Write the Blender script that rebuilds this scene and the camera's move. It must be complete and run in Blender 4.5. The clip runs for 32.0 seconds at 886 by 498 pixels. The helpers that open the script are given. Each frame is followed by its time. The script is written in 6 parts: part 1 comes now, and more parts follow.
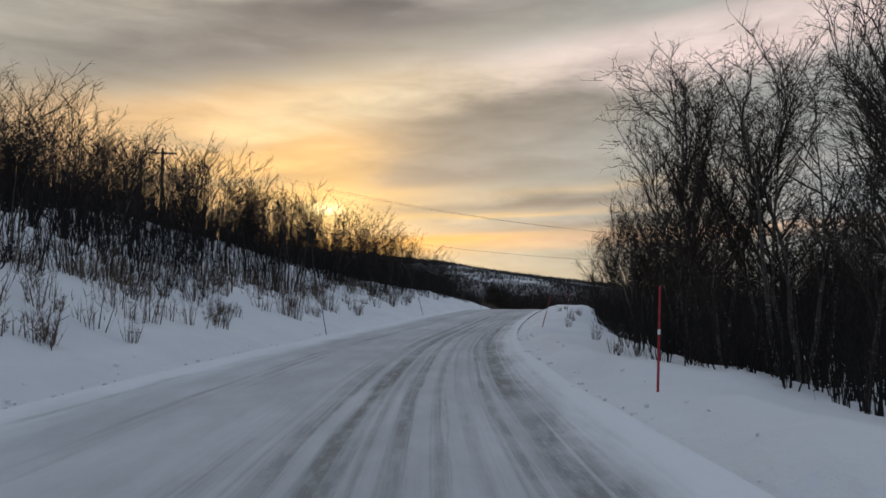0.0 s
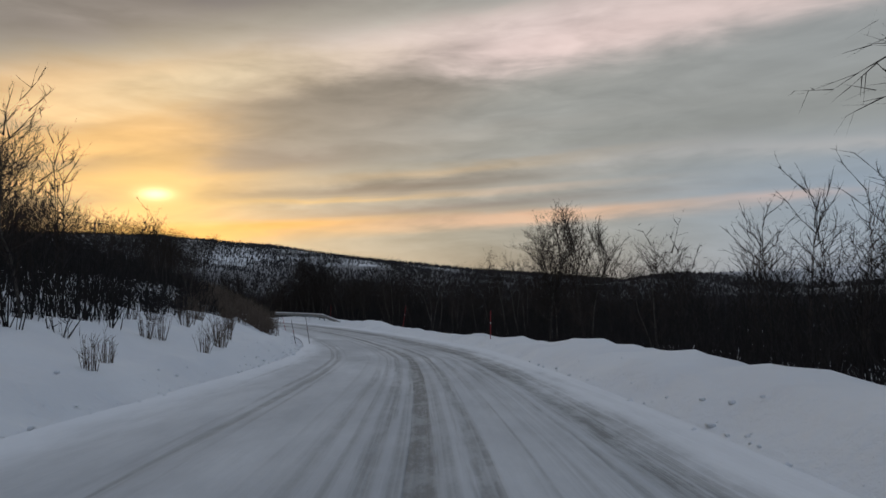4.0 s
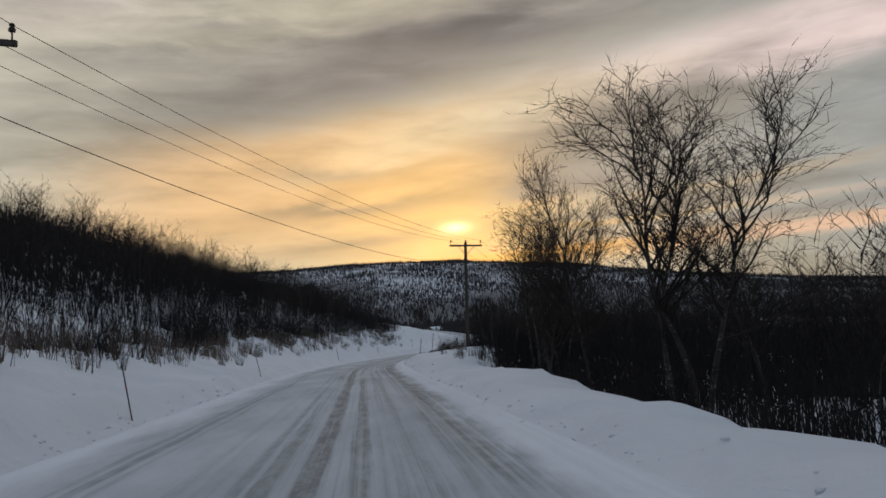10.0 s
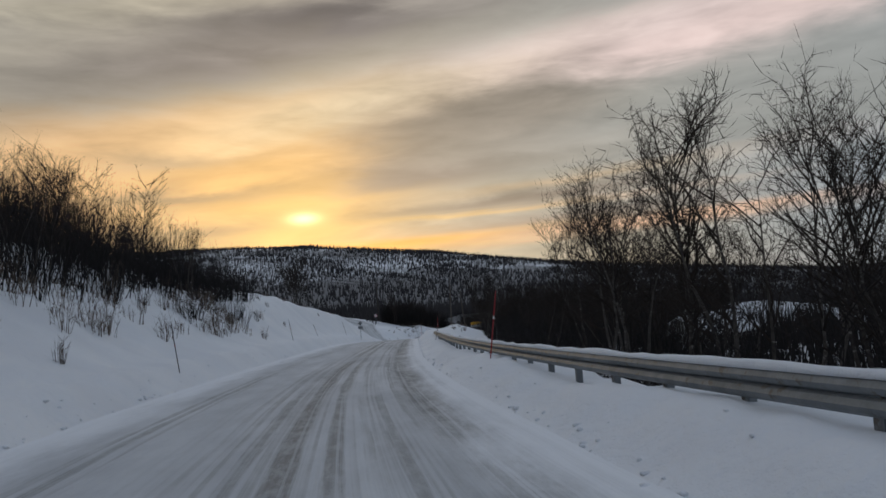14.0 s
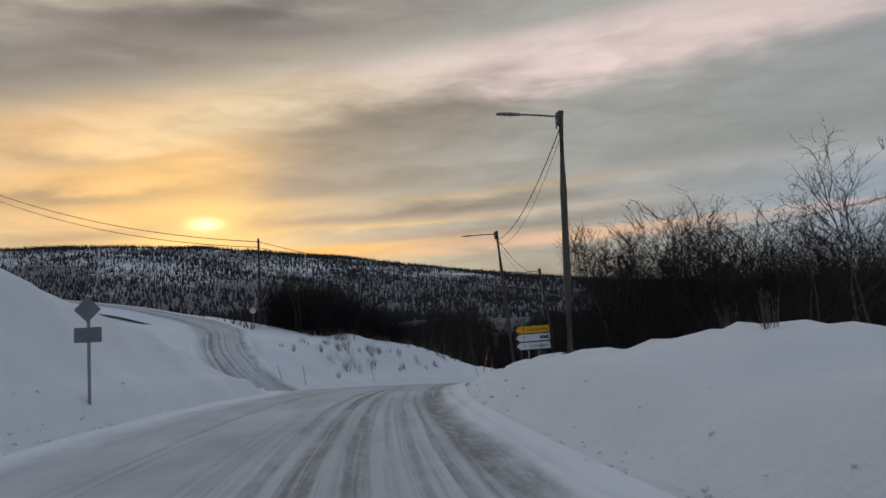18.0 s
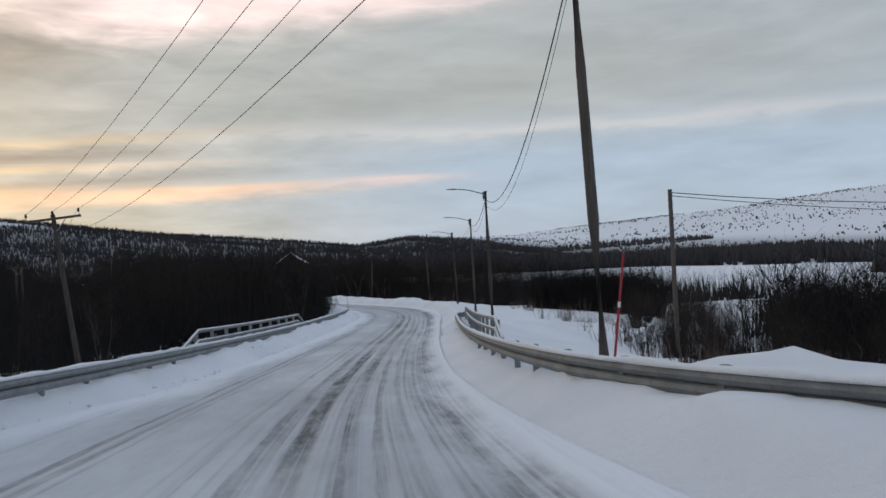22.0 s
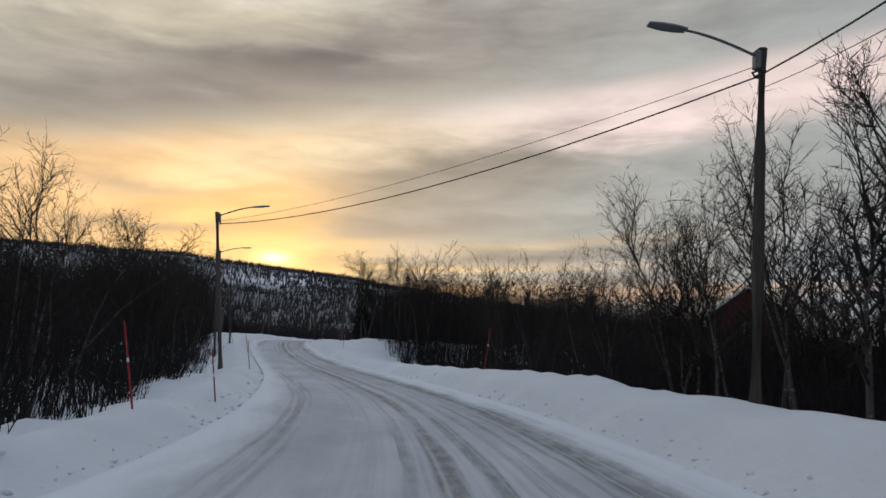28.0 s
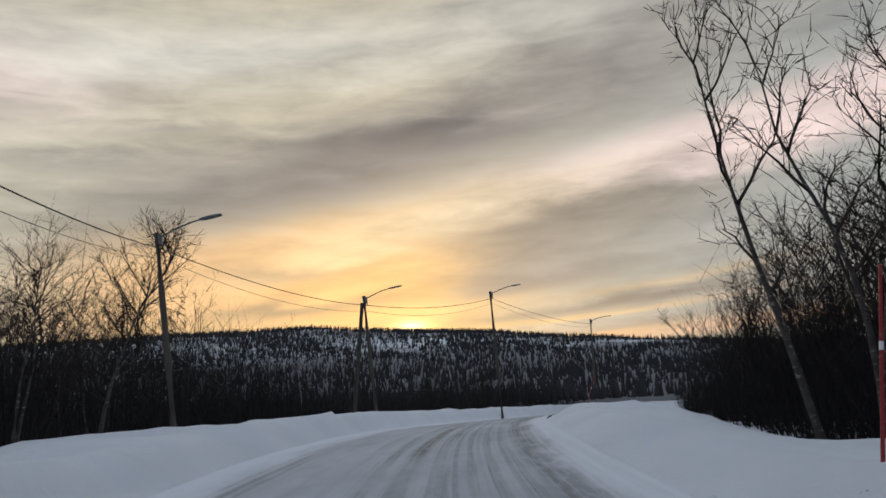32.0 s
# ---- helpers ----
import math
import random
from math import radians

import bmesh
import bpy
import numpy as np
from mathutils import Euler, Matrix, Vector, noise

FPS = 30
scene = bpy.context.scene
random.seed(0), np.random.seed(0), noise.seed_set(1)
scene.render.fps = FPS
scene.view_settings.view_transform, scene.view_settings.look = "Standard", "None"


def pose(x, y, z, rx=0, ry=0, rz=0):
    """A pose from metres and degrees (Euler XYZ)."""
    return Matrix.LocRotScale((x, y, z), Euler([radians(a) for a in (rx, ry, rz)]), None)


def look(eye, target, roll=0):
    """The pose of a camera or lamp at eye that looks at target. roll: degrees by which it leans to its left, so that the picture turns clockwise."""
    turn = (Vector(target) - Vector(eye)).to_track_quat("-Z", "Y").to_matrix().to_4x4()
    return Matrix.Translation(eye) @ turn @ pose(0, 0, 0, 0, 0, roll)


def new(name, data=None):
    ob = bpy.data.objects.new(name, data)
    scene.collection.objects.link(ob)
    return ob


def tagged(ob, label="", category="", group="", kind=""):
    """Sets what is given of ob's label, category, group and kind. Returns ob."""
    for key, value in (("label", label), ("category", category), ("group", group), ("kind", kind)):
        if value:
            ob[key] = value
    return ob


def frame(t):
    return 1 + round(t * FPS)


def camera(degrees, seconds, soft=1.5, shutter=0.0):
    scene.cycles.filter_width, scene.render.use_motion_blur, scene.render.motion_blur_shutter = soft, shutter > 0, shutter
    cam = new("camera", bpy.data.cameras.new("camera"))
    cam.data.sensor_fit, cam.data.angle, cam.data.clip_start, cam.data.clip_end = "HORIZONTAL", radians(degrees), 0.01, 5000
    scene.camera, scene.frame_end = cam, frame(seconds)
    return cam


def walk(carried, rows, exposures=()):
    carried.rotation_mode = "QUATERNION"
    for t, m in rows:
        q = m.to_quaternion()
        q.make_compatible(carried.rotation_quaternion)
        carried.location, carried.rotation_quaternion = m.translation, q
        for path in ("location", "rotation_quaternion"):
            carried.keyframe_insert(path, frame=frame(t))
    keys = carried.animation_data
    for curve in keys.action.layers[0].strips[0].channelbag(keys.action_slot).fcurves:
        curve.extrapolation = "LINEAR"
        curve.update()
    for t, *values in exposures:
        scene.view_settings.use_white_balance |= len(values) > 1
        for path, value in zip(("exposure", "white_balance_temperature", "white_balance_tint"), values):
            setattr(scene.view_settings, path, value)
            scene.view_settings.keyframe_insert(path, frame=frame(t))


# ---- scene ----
cam = camera(58.0, 32.0, soft=1.6)
PATH = [
    (0.0, pose(0.000, 0.000, 0.000, 94.281, 0.000, 10.260)),
    (0.5, pose(-2.175, 10.271, 0.057, 96.381, 0.500, 7.891)),
    (1.0, pose(-3.902, 20.628, 0.121, 95.921, -0.100, 3.971)),
    (1.5, pose(-5.134, 31.054, 0.216, 95.721, -0.200, 1.271)),
    (2.0, pose(-5.847, 41.529, 0.401, 96.723, -2.000, -1.122)),
    (2.5, pose(-6.158, 52.024, 0.713, 97.623, -2.700, -1.322)),
    (3.5, pose(-6.088, 73.023, 1.248, 94.800, 0.200, -1.000)),
    (4.5, pose(-6.017, 94.022, 0.880, 92.333, 3.000, 0.041)),
    (5.0, pose(-6.377, 104.515, 0.480, 93.334, 4.600, 3.579)),
    (5.5, pose(-7.177, 114.984, 0.095, 93.004, 4.000, 5.280)),
    (6.0, pose(-8.528, 125.395, -0.216, 93.929, 3.200, 8.026)),
    (6.5, pose(-10.496, 135.707, -0.440, 94.461, 2.400, 12.071)),
    (7.0, pose(-13.123, 145.871, -0.572, 95.178, 1.600, 15.373)),
    (7.5, pose(-16.342, 155.864, -0.637, 96.043, 2.300, 17.005)),
    (8.0, pose(-20.065, 165.681, -0.661, 97.110, 2.400, 19.426)),
    (8.5, pose(-24.155, 175.351, -0.679, 97.284, 2.300, 18.760)),
    (9.0, pose(-28.474, 184.922, -0.725, 96.650, 2.200, 18.053)),
    (9.5, pose(-32.927, 194.431, -0.806, 96.169, 3.400, 19.141)),
    (10.0, pose(-37.426, 203.918, -0.924, 95.616, 3.700, 19.954)),
    (10.5, pose(-41.958, 213.390, -1.076, 95.985, 3.500, 19.439)),
    (11.0, pose(-46.514, 222.850, -1.262, 95.944, 3.000, 19.500)),
    (11.5, pose(-51.070, 232.310, -1.471, 94.982, 2.500, 17.968)),
    (12.0, pose(-55.595, 241.785, -1.694, 95.244, 3.600, 17.245)),
    (12.5, pose(-59.975, 251.327, -1.926, 95.769, 2.600, 15.452)),
    (13.0, pose(-64.090, 260.987, -2.166, 95.493, 2.600, 13.423)),
    (13.5, pose(-67.860, 270.786, -2.403, 94.855, 3.200, 12.164)),
    (14.0, pose(-71.219, 280.734, -2.628, 94.299, 4.100, 9.151)),
    (14.5, pose(-74.223, 290.794, -2.838, 94.951, 4.000, 8.069)),
    (15.5, pose(-79.394, 311.145, -3.202, 95.000, 3.000, 6.600)),
    (16.5, pose(-83.686, 331.701, -3.527, 94.981, 2.000, 5.578)),
    (17.0, pose(-85.757, 341.995, -3.702, 94.789, 2.900, 4.565)),
    (17.5, pose(-87.756, 352.303, -3.915, 94.871, 3.300, 3.921)),
    (18.0, pose(-89.605, 362.639, -4.190, 94.744, 2.900, 2.252)),
    (18.5, pose(-91.151, 373.023, -4.561, 93.738, 3.400, 0.315)),
    (19.0, pose(-92.236, 383.466, -5.059, 92.656, 3.900, -1.895)),
    (19.5, pose(-92.721, 393.953, -5.686, 92.756, 4.600, -5.595)),
    (20.0, pose(-92.483, 404.448, -6.438, 92.356, 3.200, -10.195)),
    (20.5, pose(-91.498, 414.900, -7.291, 91.756, 2.500, -13.395)),
    (21.0, pose(-89.764, 425.253, -8.216, 90.556, 2.400, -17.895)),
    (21.5, pose(-87.319, 435.463, -9.166, 89.756, 2.400, -21.995)),
    (22.0, pose(-84.215, 445.491, -10.088, 90.656, 2.800, -27.495)),
    (22.5, pose(-80.520, 455.318, -10.928, 91.056, 1.400, -29.795)),
    (23.0, pose(-76.314, 464.938, -11.636, 93.056, 0.300, -28.395)),
    (23.5, pose(-71.745, 474.391, -12.207, 92.956, -0.500, -30.095)),
    (24.0, pose(-66.966, 483.741, -12.646, 93.556, -0.300, -29.295)),
    (24.5, pose(-62.171, 493.082, -13.007, 94.756, -1.300, -29.595)),
    (25.5, pose(-53.425, 512.164, -13.679, 93.200, -1.500, -25.000)),
    (26.5, pose(-47.482, 532.281, -14.336, 94.000, -1.400, -13.500)),
    (27.0, pose(-45.769, 542.637, -14.640, 95.719, -1.400, -6.844)),
    (27.5, pose(-45.101, 553.110, -14.852, 96.619, -1.600, 0.456)),
    (28.0, pose(-45.641, 563.591, -14.906, 98.168, -1.500, 6.342)),
    (28.5, pose(-47.232, 573.966, -14.839, 98.691, -1.000, 10.969)),
    (29.0, pose(-49.671, 584.176, -14.699, 99.465, -0.300, 14.736)),
    (29.5, pose(-52.723, 594.222, -14.503, 99.112, -0.200, 17.189)),
    (30.0, pose(-56.152, 604.146, -14.265, 98.822, 1.600, 18.674)),
    (30.5, pose(-59.789, 613.996, -13.941, 99.533, 2.000, 19.376)),
    (31.0, pose(-63.470, 623.829, -13.489, 100.156, 1.700, 18.686)),
    (31.5, pose(-67.066, 633.694, -12.922, 101.758, 2.600, 18.512)),
    (32.0, pose(-70.446, 643.635, -12.266, 102.455, 4.700, 16.898)),
]

EXPOSURE = [(0, -0.22), (5, -0.42), (10, -0.38), (15, -0.35), (18, -0.38), (20, -0.15), (22, 0.22), (24.5, 0.25), (26.5, 0.1), (28, -0.1), (30, -0.12), (32, -0.14)]
walk(cam, PATH, EXPOSURE)

# ---------------------------------------------------------------- light
SUN_HEADING, SUN_HEIGHT = 18.6, 7.0   # degrees left of +y, above the horizon


def flat_dir(heading, height):
    a, e = radians(heading), radians(height)
    return Vector((-math.sin(a) * math.cos(e), math.cos(a) * math.cos(e), math.sin(e)))


class Nodes:
    """Short hand for building node trees."""

    def __init__(self, tree):
        self.tree = tree
        tree.nodes.clear()

    def add(self, kind, **kw):
        n = self.tree.nodes.new(kind)
        for k, v in kw.items():
            setattr(n, k, v)
        return n

    def link(self, a, b):
        self.tree.links.new(a, b)

    def put(self, value, socket):
        if isinstance(value, bpy.types.NodeSocket):
            self.link(value, socket)
        else:
            socket.default_value = value

    def math(self, op, a, b=0.0, c=None, clamp=False):
        n = self.add("ShaderNodeMath", operation=op, use_clamp=clamp)
        self.put(a, n.inputs[0])
        self.put(b, n.inputs[1])
        if c is not None:
            self.put(c, n.inputs[2])
        return n.outputs[0]

    def mix(self, f, a, b):
        n = self.add("ShaderNodeMix", data_type="RGBA")
        self.put(f, n.inputs[0])
        self.put(a, n.inputs[6])
        self.put(b, n.inputs[7])
        return n.outputs[2]

    def ramp(self, f, stops, smooth=False):
        n = self.add("ShaderNodeValToRGB")
        cr = n.color_ramp
        cr.interpolation = "EASE" if smooth else "LINEAR"
        while len(cr.elements) < len(stops):
            cr.elements.new(0.5)
        for el, (p, c) in zip(cr.elements, stops):
            el.position = p
            el.color = (*c, 1) if isinstance(c, tuple) else (c, c, c, 1)
        self.link(f, n.inputs[0])
        return n.outputs[0]

    def noise(self, vec, scale, detail=3.0, rough=0.55, distort=0.0):
        n = self.add("ShaderNodeTexNoise")
        n.inputs["Scale"].default_value = scale
        n.inputs["Detail"].default_value = detail
        n.inputs["Roughness"].default_value = rough
        n.inputs["Distortion"].default_value = distort
        if vec is not None:
            self.link(vec, n.inputs["Vector"])
        return n.outputs[0]

    def combine(self, x, y, z):
        n = self.add("ShaderNodeCombineXYZ")
        for v, s in zip((x, y, z), n.inputs):
            self.put(v, s)
        return n.outputs[0]

    def smooth(self, v, lo, hi):
        n = self.add("ShaderNodeMapRange", interpolation_type="SMOOTHSTEP")
        self.put(v, n.inputs[0])
        n.inputs[1].default_value, n.inputs[2].default_value = lo, hi
        return n.outputs[0]


def build_sky():
    """Evening sky: a clear Nishita sky behind layers of stratus, gold about the low sun and blue-grey away from it."""
    world = bpy.data.worlds.new("evening_sky")
    scene.world = world
    world.use_nodes = True
    N = Nodes(world.node_tree)
    geo = N.add("ShaderNodeTexCoord").outputs["Generated"]
    sep = N.add("ShaderNodeSeparateXYZ")
    # turn the sky so that +y looks at the sun's heading
    turn = N.add("ShaderNodeVectorRotate", rotation_type="Z_AXIS")
    turn.inputs["Angle"].default_value = -radians(SUN_HEADING)
    N.link(geo, turn.inputs["Vector"])
    N.link(turn.outputs[0], sep.inputs[0])
    x, y, z = sep.outputs
    az = N.math("MULTIPLY", N.math("ARCTAN2", x, y), 57.2958)      # degrees right of the sun
    el = N.math("MULTIPLY", N.math("ARCSINE", z), 57.2958)          # degrees up

    # slow warps drawn out along the streaks give every cloud a torn edge
    lift = N.math("SUBTRACT", el, N.math("MULTIPLY", az, 0.13))
    streaky = N.combine(N.math("MULTIPLY", az, 0.075), N.math("MULTIPLY", lift, 0.26), 3.1)
    w1 = N.math("SUBTRACT", N.noise(streaky, 1.0, 5.0, 0.54, 0.3), 0.5)
    calm = N.math("SUBTRACT", 1.0, N.math("MULTIPLY", N.smooth(az, 22.0, 48.0), 0.55))   # the far right lies in even bands
    w1 = N.math("MULTIPLY", w1, calm)
    w2 = N.math("SUBTRACT", N.noise(N.combine(N.math("MULTIPLY", az, 0.16), N.math("MULTIPLY", el, 0.70), 8.7), 1.0, 4.0, 0.55, 0.3), 0.5)
    w3 = N.math("SUBTRACT", N.noise(N.combine(N.math("MULTIPLY", az, 0.02), N.math("MULTIPLY", N.math("SUBTRACT", el, N.math("MULTIPLY", az, 0.035)), 0.62), 1.7), 1.0, 4.0, 0.55, 0.2), 0.5)
    azw = N.math("ADD", az, N.math("MULTIPLY", w1, 8.0))
    elw = N.math("ADD", el, N.math("ADD", N.math("MULTIPLY", w1, 3.4), N.math("MULTIPLY", w2, 1.6)))
    ell = N.math("ADD", el, N.math("ADD", N.math("MULTIPLY", w3, 1.6), N.math("MULTIPLY", w2, 0.8)))

    def blob(a0, e0, sa, se, tilt=0.0, A=None, E=None, power=2.0):
        da = N.math("SUBTRACT", A or azw, a0)
        de = N.math("SUBTRACT", N.math("SUBTRACT", E or elw, e0), N.math("MULTIPLY", da, tilt))
        q = N.math("ADD", N.math("POWER", N.math("ABSOLUTE", N.math("DIVIDE", da, sa)), power), N.math("POWER", N.math("ABSOLUTE", N.math("DIVIDE", de, se)), power))
        return N.math("EXPONENT", N.math("MULTIPLY", q, -1.0))

    turned = N.math("DIVIDE", N.math("ADD", az, 180.0), 360.0)
    col = N.ramp(turned, [(0.0, (0.37, 0.44, 0.54)), (0.33, (0.46, 0.48, 0.46)), (0.417, (0.66, 0.61, 0.46)), (0.5, (0.64, 0.56, 0.38)), (0.533, (0.54, 0.50, 0.40)),
                          (0.561, (0.44, 0.43, 0.37)), (0.625, (0.40, 0.415, 0.39)), (0.708, (0.37, 0.41, 0.42)), (1.0, (0.37, 0.44, 0.54))])
    col = N.mix(N.smooth(el, 30.0, 55.0), col, (0.40, 0.48, 0.585, 1))

    def layer(mask, strength, rgb):
        nonlocal col
        col = N.mix(N.math("MULTIPLY", mask, strength, clamp=True), col, (*rgb, 1))

    # blue-grey low on the far side of the valley
    layer(N.math("MULTIPLY", N.smooth(az, 22.0, 50.0), N.math("SUBTRACT", 1.0, N.smooth(ell, 6.0, 11.0))), 1.0, (0.37, 0.45, 0.53))
    # gold behind the stratus
    layer(blob(-9.0, 10.6, 17.0, 4.6, 0.10, power=4.0), 0.95, (1.10, 0.65, 0.27))
    layer(blob(-2.0, 9.6, 8.0, 4.4, 0.05, power=3.0), 0.9, (1.14, 0.64, 0.20))
    layer(blob(0.0, 6.9, 5.0, 2.6, 0.0, az, ell), 0.9, (1.08, 0.63, 0.17))
    # the pale belt under the stratus, turning to rose further right
    layer(blob(8.0, 15.4, 15.0, 1.6, 0.17, power=2.6), 0.95, (0.92, 0.74, 0.44))
    layer(blob(42.0, 19.3, 32.0, 2.3, 0.09, power=4.0), 1.0, (0.94, 0.76, 0.68))
    layer(blob(28.0, 16.8, 10.0, 1.3, 0.10), 0.6, (1.12, 0.86, 0.76))
    layer(blob(-12.0, 26.5, 30.0, 2.6, 0.05, power=2.6), 0.8, (0.70, 0.67, 0.57))
    layer(blob(-28.0, 23.5, 8.0, 2.6), 0.7, (0.95, 0.78, 0.68))
    # dark stratus: one long slanting belt with a darker core
    layer(blob(1.0, 20.5, 27.0, 3.4, 0.20, power=3.0), 0.88, (0.325, 0.29, 0.25))
    layer(blob(2.0, 20.6, 9.0, 1.0, 0.06, power=2.4), 0.9, (0.175, 0.155, 0.15))
    layer(blob(-6.0, 18.0, 10.0, 1.5, 0.12), 0.75, (0.225, 0.195, 0.18))
    layer(blob(-16.0, 15.8, 8.0, 1.5, 0.15), 0.45, (0.29, 0.26, 0.22))
    layer(blob(-22.0, 19.2, 6.0, 0.7, 0.05), 0.6, (0.30, 0.275, 0.24))
    layer(blob(-17.0, 21.3, 4.0, 0.5, 0.05), 0.55, (0.34, 0.30, 0.26))
    # the grey mass to the right of the sun
    layer(blob(13.0, 12.2, 10.5, 2.9, 0.06, power=4.0), 0.95, (0.33, 0.275, 0.215))
    layer(blob(8.5, 9.9, 6.0, 1.1, 0.05, power=2.4), 0.85, (0.255, 0.205, 0.18))
    layer(blob(13.0, 13.6, 5.0, 0.7, 0.08), 0.5, (0.30, 0.26, 0.21))
    layer(blob(24.0, 11.6, 12.0, 0.7, 0.06), 0.5, (0.60, 0.53, 0.43))
    layer(blob(40.0, 12.2, 26.0, 1.9, 0.03, power=2.6), 0.75, (0.365, 0.375, 0.345))
    layer(blob(54.0, 9.0, 26.0, 0.5, -0.015), 0.75, (0.56, 0.55, 0.53))
    # small drifts in the gold
    layer(blob(-8.5, 11.4, 5.5, 0.7, 0.05), 0.7, (0.56, 0.40, 0.23))
    layer(blob(-9.0, 8.5, 7.0, 0.55, 0.04), 0.8, (0.42, 0.29, 0.17))
    layer(blob(-8.0, 6.3, 6.5, 0.7, 0.08, azw, ell), 0.85, (0.38, 0.265, 0.16))
    # low streaks to the right: grey and lit by turns
    layer(blob(17.0, 8.5, 12.0, 0.35, 0.05, azw, ell), 0.85, (0.72, 0.54, 0.34))
    layer(blob(15.0, 7.6, 13.0, 0.50, 0.05, azw, ell), 0.9, (0.30, 0.24, 0.20))
    layer(blob(24.0, 7.2, 9.0, 0.32, 0.02, azw, ell), 0.75, (0.66, 0.53, 0.42))
    layer(blob(10.0, 6.7, 9.0, 0.26, 0.04, azw, ell), 0.75, (0.95, 0.60, 0.24))
    layer(blob(20.0, 6.2, 14.0, 0.36, 0.03, azw, ell), 0.85, (0.33, 0.29, 0.27))
    layer(blob(7.0, 5.0, 10.0, 0.7, 0.03, az, ell), 1.0, (1.12, 0.53, 0.10))
    layer(blob(26.0, 5.3, 12.0, 0.42, 0.02, az, ell), 0.95, (0.92, 0.58, 0.38))
    layer(blob(43.0, 5.7, 3.5, 0.25, 0.0, az, ell), 0.7, (0.78, 0.60, 0.54))
    layer(blob(0.0, 4.3, 7.0, 0.9, 0.0, az, ell), 0.9, (1.05, 0.50, 0.08))
    # fine fibres over all of it
    fib = N.math("MULTIPLY", N.math("MULTIPLY", N.math("ADD", N.math("MULTIPLY", w2, 1.5), w1), 0.62), calm)
    g = N.add("ShaderNodeMix", data_type="RGBA", blend_type="MULTIPLY")
    g.inputs[0].default_value = 1.0
    N.link(col, g.inputs[6])
    gain = N.math("ADD", 1.0, fib)
    N.link(N.combine(gain, gain, N.math("MULTIPLY", gain, 1.055)), g.inputs[7])
    col = g.outputs[2]
    # the sun itself, veiled
    col = N.mix(blob(0.0, 7.05, 2.2, 0.9, 0.0, az, el), col, (1.15, 0.78, 0.26, 1))
    col = N.mix(blob(0.0, 7.05, 0.95, 0.36, 0.0, az, el), col, (2.4, 1.9, 0.95, 1))
    # clear sky through the cloud
    clear = N.add("ShaderNodeTexSky", sky_type="NISHITA", sun_disc=False)
    clear.sun_elevation, clear.sun_rotation = radians(SUN_HEIGHT), radians(-SUN_HEADING)
    a = N.add("ShaderNodeBackground")
    b = N.add("ShaderNodeBackground")
    N.link(clear.outputs[0], a.inputs[0])
    a.inputs[1].default_value = 0.012
    N.link(col, b.inputs[0])
    b.inputs[1].default_value = 0.92
    s = N.add("ShaderNodeAddShader")
    N.link(a.outputs[0], s.inputs[0])
    N.link(b.outputs[0], s.inputs[1])
    N.link(s.outputs[0], N.add("ShaderNodeOutputWorld").inputs[0])


build_sky()
sun = new("sun", bpy.data.lights.new("sun", "SUN"))
sun.data.energy, sun.data.angle, sun.data.color = 0.22, radians(12), (1.0, 0.74, 0.45)
sun.matrix_world = look(flat_dir(SUN_HEADING, SUN_HEIGHT) * 100, (0, 0, 0))


# ---------------------------------------------------------------- materials
def material(name, rough=0.7, metal=0.0, spec=0.3):
    mat = bpy.data.materials.new(name)
    mat.use_nodes = True
    N = Nodes(mat.node_tree)
    b = N.add("ShaderNodeBsdfPrincipled")
    b.inputs["Roughness"].default_value = rough
    b.inputs["Metallic"].default_value = metal
    b.inputs["Specular IOR Level"].default_value = spec
    N.link(b.outputs[0], N.add("ShaderNodeOutputMaterial").inputs[0])
    return mat, N, b


def bump(N, b, height, strength=0.5, dist=0.02):
    n = N.add("ShaderNodeBump")
    n.inputs["Strength"].default_value, n.inputs["Distance"].default_value = strength, dist
    N.link(height, n.inputs["Height"])
    N.link(n.outputs[0], b.inputs["Normal"])


def grained(name, c1, c2, scale=6.0, rough=0.7, metal=0.0, stretch=(1, 1, 1), relief=0.3, dist=0.01, spec=0.3, worn=None):
    """A two-scale mottled surface: broad stains and fine grain, with relief."""
    mat, N, b = material(name, rough, metal, spec)
    co = N.add("ShaderNodeTexCoord").outputs["Object"]
    mp = N.add("ShaderNodeMapping")
    mp.inputs["Scale"].default_value = stretch
    N.link(co, mp.inputs[0])
    rnd = N.add("ShaderNodeObjectInfo").outputs["Random"]
    big = N.noise(mp.outputs[0], scale, 4.0)
    small = N.noise(mp.outputs[0], scale * 9.0, 5.0)
    f = N.math("ADD", N.math("MULTIPLY", big, 0.65), N.math("MULTIPLY", small, 0.35))
    f = N.math("ADD", f, N.math("MULTIPLY", N.math("SUBTRACT", rnd, 0.5), 0.25))
    col = N.ramp(f, [(0.30, c1), (0.70, c2)])
    if worn:
        col = N.mix(N.smooth(N.noise(mp.outputs[0], scale * 2.3, 6.0, 0.65), 0.56, 0.66), col, (*worn, 1))
    N.link(col, b.inputs["Base Color"])
    r = N.math("ADD", rough - 0.12, N.math("MULTIPLY", small, 0.24))
    N.link(r, b.inputs["Roughness"])
    bump(N, b, small, relief, dist)
    return mat


